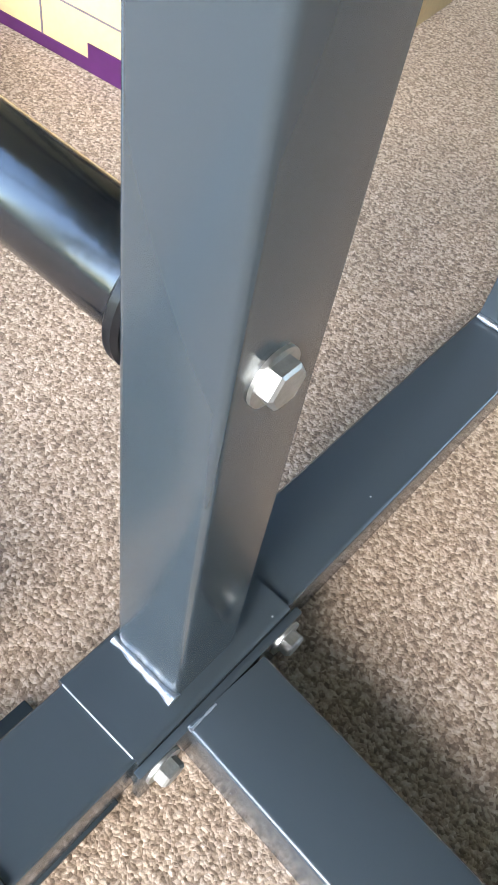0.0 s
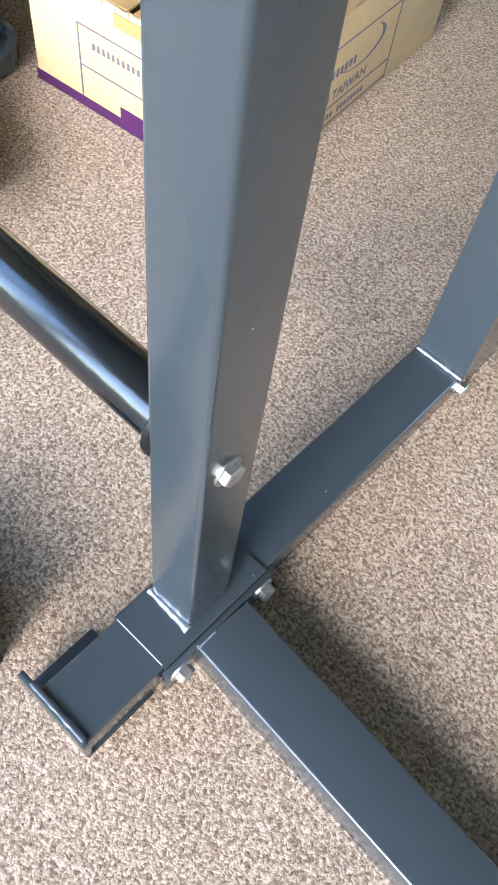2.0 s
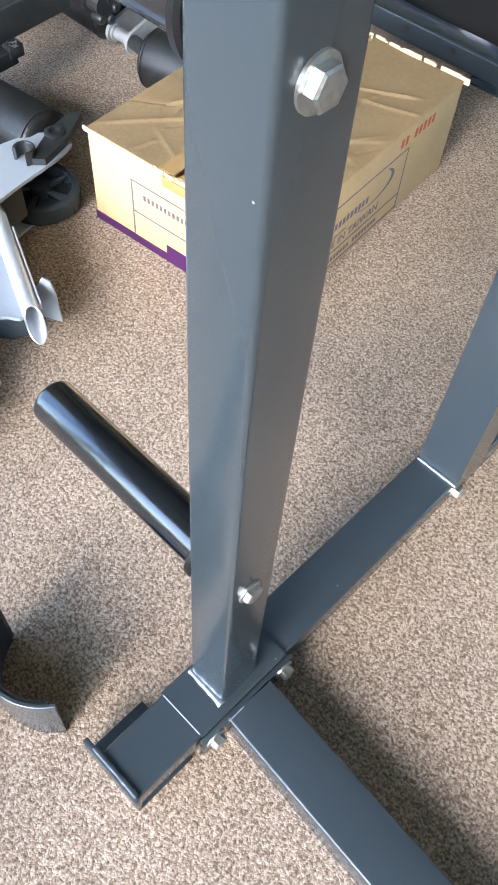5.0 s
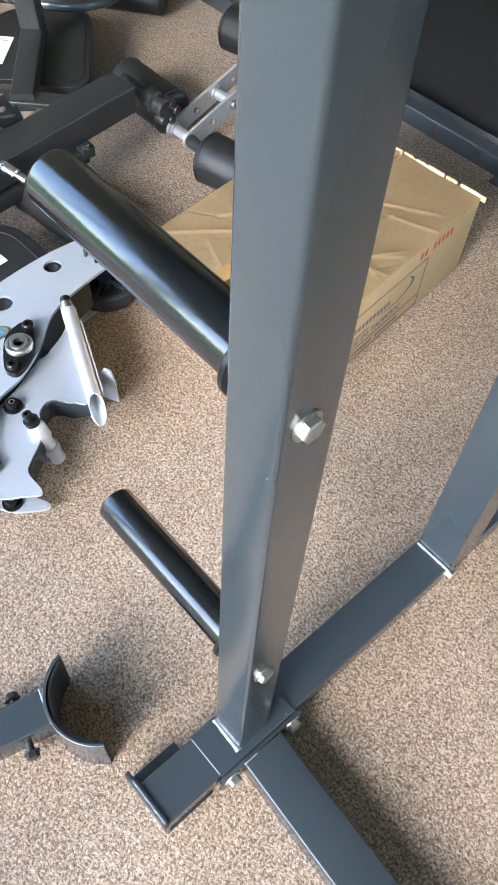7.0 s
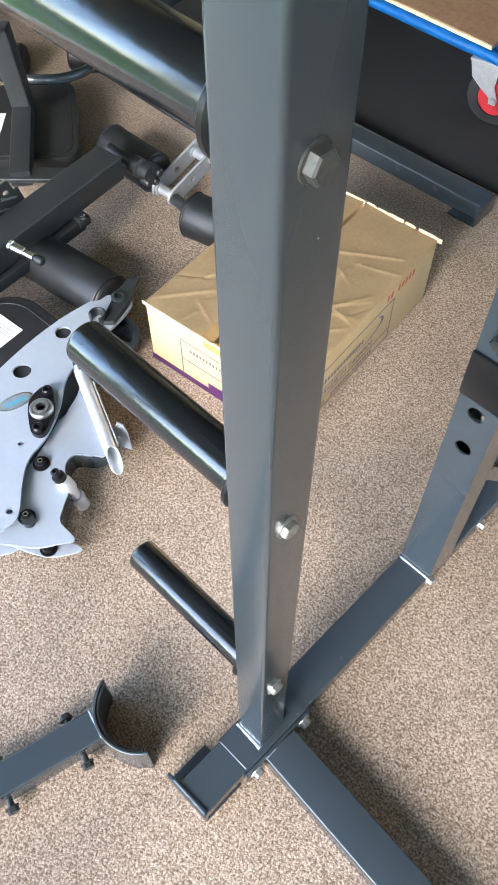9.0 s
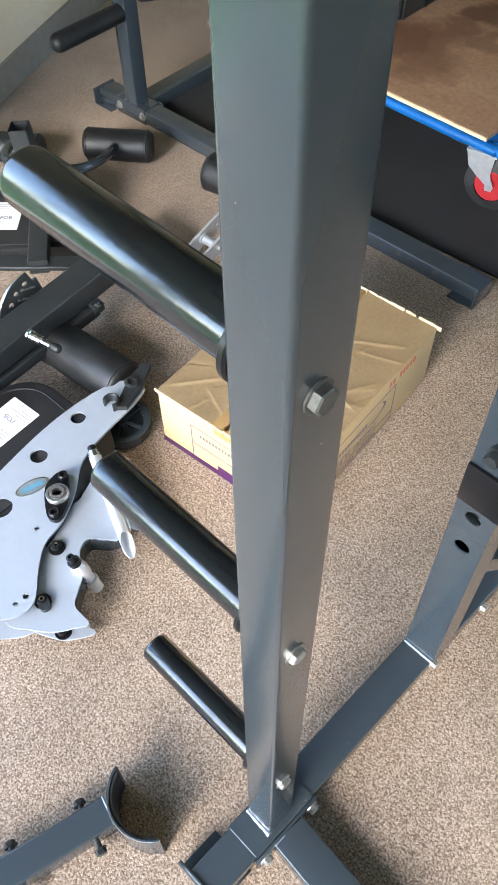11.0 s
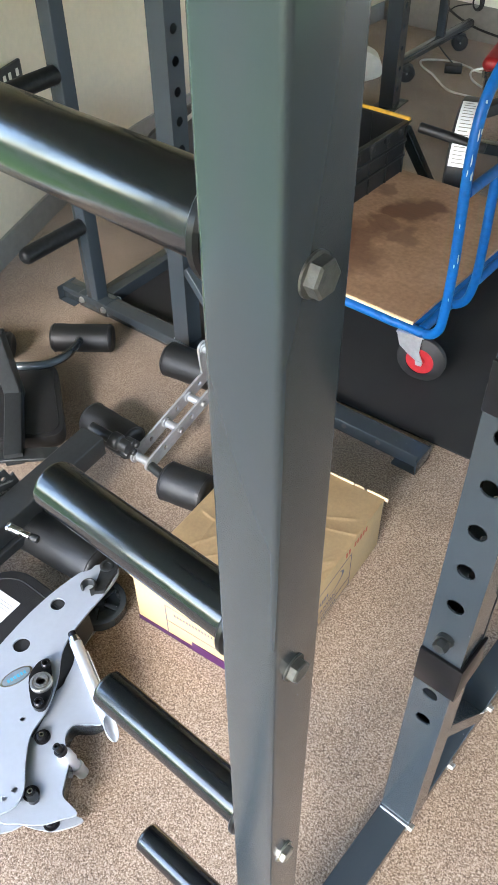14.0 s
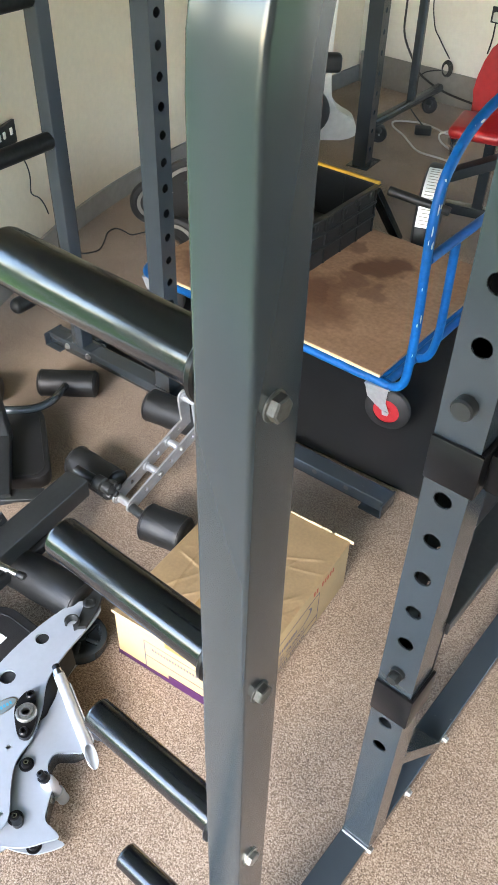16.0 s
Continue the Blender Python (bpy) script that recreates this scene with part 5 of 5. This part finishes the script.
def chip(parent, pts, r):
    """Bare chipped patches along the handle tube."""
    rnd = random.Random(21)
    for k in range(22):
        i = rnd.randrange(4, len(pts) - 1)
        a, b = Vector(pts[i]), Vector(pts[i + 1])
        p = a.lerp(b, rnd.random())
        d = (b - a).normalized()
        out = Vector((rnd.uniform(0.2, 1), rnd.uniform(-1, -0.2), rnd.uniform(-0.2, 0.4)))
        out = (out - d * out.dot(d)).normalized()
        s = d.cross(out)
        bm = bmesh.new()
        L, w = rnd.uniform(0.004, 0.018), rnd.uniform(0.0014, 0.0032)
        ring = []
        for j in range(9):
            an = 2 * math.pi * j / 9
            k2 = rnd.uniform(0.7, 1.1)
            u, v = L * math.cos(an) * k2, w * math.sin(an) * k2
            q = p + d * u + s * v
            q += out * (math.sqrt(max(0, r * r - v * v)) + 0.0007)
            ring.append(bm.verts.new(q))
        bm.faces.new(ring)
        part("paint_chip", bm, CHIP, parent)


trolley()


def crate():
    W, D, H = 0.60, 0.50, 0.205
    t = thing("plastic_crate", pose(-1.335, 2.0, 0.2202, 0, 0, 1), "black open plastic crate with yellow bail bars on trolley", "crate")
    bm = bmesh.new()
    block(bm, -W + 0.01, -0.01, 0.01, D - 0.01, 0, 0.006)
    part("crate_floor", bm, STEEL_DARK, t)
    for k, (p, q) in enumerate((((0, 0), (0, D)), ((0, D), (-W, D)), ((-W, D), (-W, 0)), ((-W, 0), (0, 0)))):
        d = Vector((q[0] - p[0], q[1] - p[1], 0))
        L = d.length
        m = Matrix.Translation((p[0], p[1], 0)) @ Matrix.Rotation(math.atan2(d.y, d.x), 4, "Z")
        bm = bmesh.new()
        block(bm, 0.006, L - 0.006, 0.0, 0.005, 0.0, H, m=m)
        w = part("crate_wall", bm, CRATE, t)
        for z in (0.075, 0.135, H - 0.006):
            part("rim_rail", boxm(-0.004, L + 0.004, -0.009, 0.0, z - 0.005, z + 0.005, 0.0015, m=m), CRATE, w)
        part("lip", boxm(-0.012, L + 0.012, -0.016, 0.006, H, H + 0.007, 0.002, m=m), CRATE, w)
        for i in range(5):
            x = L * (i + 0.5) / 5
            part("lug", boxm(x - 0.012, x + 0.012, -0.015, 0.0, H - 0.034, H - 0.006, 0.003, m=m), CRATE, w)
        n = 4
        for i in range(n + 1):
            x = 0.006 + (L - 0.012) * i / n
            part("rib", boxm(x - 0.003, x + 0.003, -0.0075, 0.0, 0.003, H - 0.01, m=m), CRATE, w)
            part("inner_rib", boxm(x - 0.002, x + 0.002, 0.005, 0.010, 0.006, H - 0.004, m=m), CRATE, w)
    bm = bmesh.new()
    rod(bm, (-W - 0.005, D + 0.002, H + 0.012), (0.012, D + 0.002, H + 0.012), 0.008, 12)
    part("bail_bar", bm, YELLOW, t, "yellow plastic bail bar")
    return t


crate()


# ---- the far end of the room ----
def far_rack():
    t = thing("power_rack", pose(-2.045, 3.53, 0, 0, 0, 6), "grey steel holed rack upright at the far end", "power rack", "racks")
    top = 2.1
    cells, z, k = [], 0.0, 0
    while True:
        c = 0.10 + k * 0.1
        if c + 0.05 > top:
            break
        if c - 0.05 > z + 1e-4:
            cells.append((z, c - 0.05, False))
        cells.append((c - 0.05, c + 0.05, True))
        z = c + 0.05
        k += 1
    bm = bmesh.new()
    holed_wall(bm, 0.08, cells, -0.04, -0.037, 0.0125)
    bmesh.ops.transform(bm, verts=bm.verts, matrix=pose(0, 0, 0, 0, 0, 90))
    block(bm, -0.04, 0.04, -0.0402, -0.037, 0, z)
    block(bm, -0.04, 0.04, 0.037, 0.0402, 0, z)
    block(bm, -0.04, -0.037, -0.037, 0.037, 0, z)
    part("holed_upright", bm, STEEL, t)
    part("base_plate", boxm(-0.07, 0.06, -0.06, 0.12, 0.0, 0.006, 0.001), STEEL, t)
    return t


far_rack()


def swivel_stand():
    t = thing("wheeled_stand", pose(-2.205, 4.30, 0, 0, 0, 2), "grey steel stand on black casters against the wall", "stand")
    bm = bmesh.new()
    sweep(bm, [(0.0, -0.46, 0.115), (0.0, 0.38, 0.115)], rounded(0.055, 0.05, 0.02, 5))
    part("foot_beam", bm, STEEL, t)
    bm = bmesh.new()
    sweep(bm, [(0, 0.0, 0.135), (-0.03, 0.02, 2.0)], rounded(0.05, 0.05, 0.015, 4), up=(0, 1, 0))
    part("post", bm, STEEL, t)
    for y in (-0.40, 0.24):
        bm = bmesh.new()
        ax = Vector((0.643, -0.766, 0))
        c0 = Vector((0.022, y - 0.012, 0.047))
        for k in (-1, 1):
            turned(bm, [(0, 0.010), (0, 0.036), (0.002, 0.044), (0.005, 0.047), (0.011, 0.047), (0.014, 0.044), (0.015, 0.037), (0.011, 0.033), (0.011, 0.014), (0.013, 0.012), (0.013, 0.0)], c0 + ax * 0.006 * k, c0 + ax * k, 28)
        c = part("caster", bm, RUBBER, t, "black twin-wheel caster")
        bm = bmesh.new()
        rod(bm, c0 - ax * 0.021, c0 + ax * 0.0215, 0.006, 12)
        part("axle", bm, ZINC, c, "bright axle end")
        bm = bmesh.new()
        block(bm, -0.02, 0.045, y - 0.045, y + 0.03, 0.052, 0.092, 0.016, seg=3)
        part("caster_hood", bm, STEEL_DARK, c)
    return t


swivel_stand()


def red_bench():
    t = thing("weight_machine", pose(-1.33, 3.36, 0, 0, 0, 14), "weight machine with a red vinyl seat and backrest", "weight machine")
    p = bmesh.new()
    block(p, -0.11, 0.36, -0.15, 0.13, 0.412, 0.470, 0.027, seg=5)
    part("seat", p, REDVINYL, t, "red vinyl padded seat")
    p = bmesh.new()
    out = [(0.26 * math.cos(radians(180 * i / 16)), 0.36 * math.sin(radians(180 * i / 16)) + 0.05) for i in range(17)] + [(-0.25, -0.05), (0.25, -0.05)]
    slab(p, out, 0, 0.06)
    bmesh.ops.bevel(p, geom=[e for e in p.edges if abs(e.verts[0].co.z - e.verts[1].co.z) < 1e-5], offset=0.015, segments=3, affect="EDGES")
    bmesh.ops.transform(p, verts=p.verts, matrix=pose(0.17, 0.21, 0.47, 82, 0, -14))
    part("backrest", p, REDVINYL, t, "red vinyl rounded backrest")
    p = bmesh.new()
    sweep(p, [(0.08, 0, 0.0), (0.08, 0, 0.414)], rounded(0.05, 0.05, 0.004), up=(0, 1, 0))
    part("seat_post", p, STEEL, t)
    part("base", boxm(-0.18, 0.35, -0.03, 0.03, 0.0, 0.05, 0.004), STEEL, t)
    p = bmesh.new()
    rod(p, (-0.08, -0.12, 0.385), (-0.08, -0.12, 0.414), 0.024)
    rod(p, (-0.08, -0.12, 0.33), (-0.08, -0.12, 0.388), 0.011)
    part("seat_lever", p, CHROME, t, "chrome seat lever")
    p = bmesh.new()
    sweep(p, [(-0.05, -0.30, 0.30), (0.30, -0.05, 0.40)], rounded(0.06, 0.05, 0.005))
    part("frame_arm", p, STEEL_DARK, t)
    return t


red_bench()


def flywheel():
    t = thing("exercise_bike_flywheel", pose(-1.225, 2.79, 0, 0, 0, -70), "dark grey flywheel housing with a white warning label", "flywheel housing")
    R, c = 0.215, 0.235
    bm = bmesh.new()
    turned(bm, [(0, 0.0), (0, R - 0.03), (0.010, R - 0.004), (0.018, R), (0.072, R), (0.080, R - 0.004), (0.09, R - 0.03), (0.09, 0)], (0, -0.045, c), (0, 1, c), 48)
    part("housing", bm, STEEL_DARK, t, "dark rounded flywheel housing")
    bm = bmesh.new()
    pts = [((R + 0.0012) * math.cos(radians(a)), 0.006, c + (R + 0.0012) * math.sin(radians(a))) for a in range(8, 86, 4)]
    sweep(bm, pts, rounded(0.0014, 0.074, 0.0004, 1), up=(0, 1, 0))
    part("warning_label", bm, PAPER, t, "white printed warning strip")
    for k in range(18):
        a = radians(12 + 4 * k)
        bm = bmesh.new()
        block(bm, -0.0016, 0.0016, -0.026, 0.026 - 0.008 * (k % 3), 0, 0.0006, m=Matrix.Translation(((R + 0.0020) * math.cos(a), 0.006, c + (R + 0.0020) * math.sin(a))) @ pose(0, 0, 0, 0, 90 - math.degrees(a), 0))
        part("print_bar", bm, SKIRT, t)
    bm = bmesh.new()
    rod(bm, (0.17, -0.17, 0.385), (0.17, 0.10, 0.335), 0.020, 20, 0.006)
    part("foot_grip", bm, FOAM, t, "black foam grip bar")
    bm = bmesh.new()
    rod(bm, (0.17, 0.0, 0.355), (0.12, 0.0, 0.33), 0.012)
    part("stem", bm, STEEL_DARK, t)
    bm = bmesh.new()
    sweep(bm, [(0.083, -0.245, 0.34), (-0.15, -0.150, 0.022)], rounded(0.06, 0.03, 0.005))
    part("leg", bm, STEEL, t, "slanting grey support leg")
    return t


flywheel()


def white_machine():
    t = thing("exercise_machine", pose(-2.45, 3.74, 0, 0, 0, 40), "white plastic exercise machine shell with black fittings", "exercise machine")
    bm = bmesh.new()
    out = smooth_path([(-0.22, 0.0, 0), (0.14, 0.0, 0), (0.16, 0.10, 0), (0.03, 0.20, 0), (0.0, 0.45, 0), (0.0, 0.85, 0), (-0.12, 0.95, 0), (-0.22, 0.5, 0)], 5, True)
    slab(bm, [(p.x, p.y + 0.012) for p in out], -0.06, 0.06)
    bmesh.ops.transform(bm, verts=bm.verts, matrix=pose(0, 0, 0.001, 90, 0, 0))
    part("shell", bm, WHITEPL, t, "white moulded plastic shell")
    bm = bmesh.new()
    turned(bm, [(0, 0), (0, 0.12), (0.02, 0.135), (0.05, 0.135), (0.06, 0.11), (0.06, 0)], (-0.13, -0.062, 0.18), (-0.13, -1, 0.18), 30)
    part("crank_cover", bm, STEEL_DARK, t)
    bm = bmesh.new()
    block(bm, -0.10, 0.05, -0.14, -0.061, 0.40, 0.50, 0.025, seg=3)
    part("pedal", bm, STEEL_DARK, t)
    return t


white_machine()


def weight_plate(m, label, r=0.12):
    t = thing("weight_plate", m, label, "weight plate", "weight plates")
    bm = bmesh.new()
    turned(bm, [(0, 0.026), (0, r - 0.02), (0.004, r - 0.004), (0.010, r), (0.030, r), (0.036, r - 0.004), (0.040, r - 0.02), (0.034, r - 0.03), (0.034, 0.05), (0.040, 0.045), (0.040, 0.026), (0, 0.026)], (0, 0, 0), (0, 0, 1), 44, False)
    part("disc", bm, RUBBER, t)
    bm = bmesh.new()
    turned(bm, [(0.0342, r - 0.048), (0.036, r - 0.046), (0.036, r - 0.033), (0.0342, r - 0.031)], (0, 0, 0), (0, 0, 1), 44, False)
    part("rim_ring", bm, SKIRT, t, "grey inlaid ring")
    bm = bmesh.new()
    turned(bm, [(0, 0.0262), (0.0405, 0.0262), (0.0405, 0.034), (0.0412, 0.034), (0.0412, 0.0258), (0, 0.0258)], (0, 0, 0), (0, 0, 1), 30, False)
    part("hub_ring", bm, CHROME, t, "steel hub ring")
    return t


weight_plate(pose(-2.43, 2.25, 0.112) @ pose(0, 0, 0, 90, 0, 55), "black rubber weight plate with a grey ring standing upright", 0.11)
weight_plate(pose(-2.02, 1.99, 0.132) @ pose(0, 0, 0, 90, 0, 27), "black rubber weight plate standing by the trolley", 0.13)
weight_plate(pose(-2.06, 2.20, 0.222) @ pose(0, 0, 0, 90, 0, 27), "large black rubber weight plate standing by the trolley", 0.22)


def cable(name, pts, r, mat, label, category):
    bm = bmesh.new()
    sweep(bm, smooth_path(pts, 6), circle(r, 8))
    return tagged(part(name, bm, mat), label, category)


cable("power_cable", [(-2.53, 1.72, 0.004), (-2.468, 1.787, 0.004), (-2.432, 1.798, 0.004), (-2.405, 1.862, 0.004), (-2.444, 1.934, 0.004), (-2.501, 2.011, 0.004), (-2.505, 2.066, 0.004), (-2.453, 2.075, 0.004), (-2.399, 2.073, 0.004), (-2.370, 2.135, 0.004), (-2.30, 2.20, 0.004), (-2.22, 2.36, 0.004)], 0.0035, CORD, "thin black power cable trailing over the carpet", "cable")
cable("white_cable", [(-1.60, 3.90, 0.006), (-1.76, 3.905, 0.006), (-1.90, 3.91, 0.006), (-2.02, 4.0, 0.006), (-2.10, 4.07, 0.006), (-2.22, 4.15, 0.006), (-2.26, 4.24, 0.006), (-2.13, 4.32, 0.006), (-2.0, 4.30, 0.006), (-1.92, 4.27, 0.006), (-1.78, 4.30, 0.006)], 0.006, WHITEPL, "white extension cable looped on the floor", "cable")
cable("white_cable", [(-1.74, 4.02, 0.018), (-1.86, 4.10, 0.018), (-1.93, 4.22, 0.018), (-1.88, 4.32, 0.018), (-1.74, 4.38, 0.018)], 0.006, WHITEPL, "white extension cable looped on the floor", "cable")
cable("wall_cable", [(-2.50, 4.735, 1.3), (-2.56, 4.735, 0.75), (-2.568, 4.735, 0.50), (-2.555, 4.735, 0.36), (-2.48, 4.735, 0.24), (-2.40, 4.73, 0.153), (-2.28, 4.73, 0.10), (-2.15, 4.73, 0.07), (-1.95, 4.73, 0.05)], 0.007, CORD, "black cable hanging down the far wall", "cable")
cable("wall_cable", [(-2.33, 4.74, 1.0), (-2.385, 4.74, 0.65), (-2.355, 4.74, 0.46), (-2.30, 4.74, 0.38), (-2.21, 4.74, 0.28)], 0.004, CORD, "thin black cable hanging down the far wall", "cable")
cable("wall_cable", [(-2.25, 4.725, 0.205), (-2.36, 4.72, 0.17), (-2.40, 4.66, 0.10), (-2.36, 4.55, 0.02), (-2.06, 4.25, 0.012)], 0.004, CORD, "thin black cable running to the floor", "cable")
bm = bmesh.new()
for k in range(4):
    ring = [(-2.205 + (0.036 - 0.004 * k) * math.cos(2 * math.pi * i / 20), 4.722 - 0.007 * k, 0.225 + (0.048 - 0.004 * k) * math.sin(2 * math.pi * i / 20)) for i in range(20)]
    sweep(bm, ring, circle(0.0048, 8), up=(0, 1, 0), closed=True)
tagged(part("cable_coil", bm, CORD), "small coil of black cable against the far wall", "cable")
ad = thing("power_adapter", pose(-2.03, 4.18, 0, 0, 0, 30), "black power adapter lying on the carpet", "power adapter")
part("adapter_body", boxm(-0.05, 0.05, -0.03, 0.03, 0.0, 0.045, 0.008), STEEL_DARK, ad)
sk = thing("wall_socket", pose(-1.915, 4.759, 0.575), "double wall socket with a white plug on the wall", "socket")
part("socket_plate", boxm(-0.075, 0.075, -0.012, 0, -0.045, 0.045, 0.003), STEEL_DARK, sk)
part("plug", boxm(-0.05, -0.005, -0.045, -0.0122, -0.03, 0.02, 0.006), WHITEPL, sk, "white plug")
cable("wall_cable", [(-1.94, 4.72, 0.545), (-1.945, 4.73, 0.45), (-1.96, 4.735, 0.36)], 0.005, CORD, "black cable hanging from a socket", "cable")
sk = thing("wall_socket", pose(-2.462, 1.50, 0.62, 0, 0, 111), "black double wall socket on the curved wall", "socket")
part("socket_plate", boxm(-0.075, 0.075, -0.014, 0, -0.045, 0.045, 0.003), STEEL_DARK, sk)
for x in (-0.055, -0.02, 0.03):
    part("switch", boxm(x, x + 0.016, -0.019, -0.0142, -0.005, 0.022, 0.002), WHITEPL, sk, "white switch")
cable("wall_cable", [(-2.485, 1.575, 0.560), (-2.492, 1.596, 0.500), (-2.499, 1.613, 0.462), (-2.503, 1.623, 0.425), (-2.503, 1.623, 0.392), (-2.500, 1.614, 0.347), (-2.505, 1.625, 0.324), (-2.522, 1.666, 0.292), (-2.535, 1.697, 0.247), (-2.545, 1.72, 0.19)], 0.003, CORD, "thin black cable hanging from a socket", "cable")
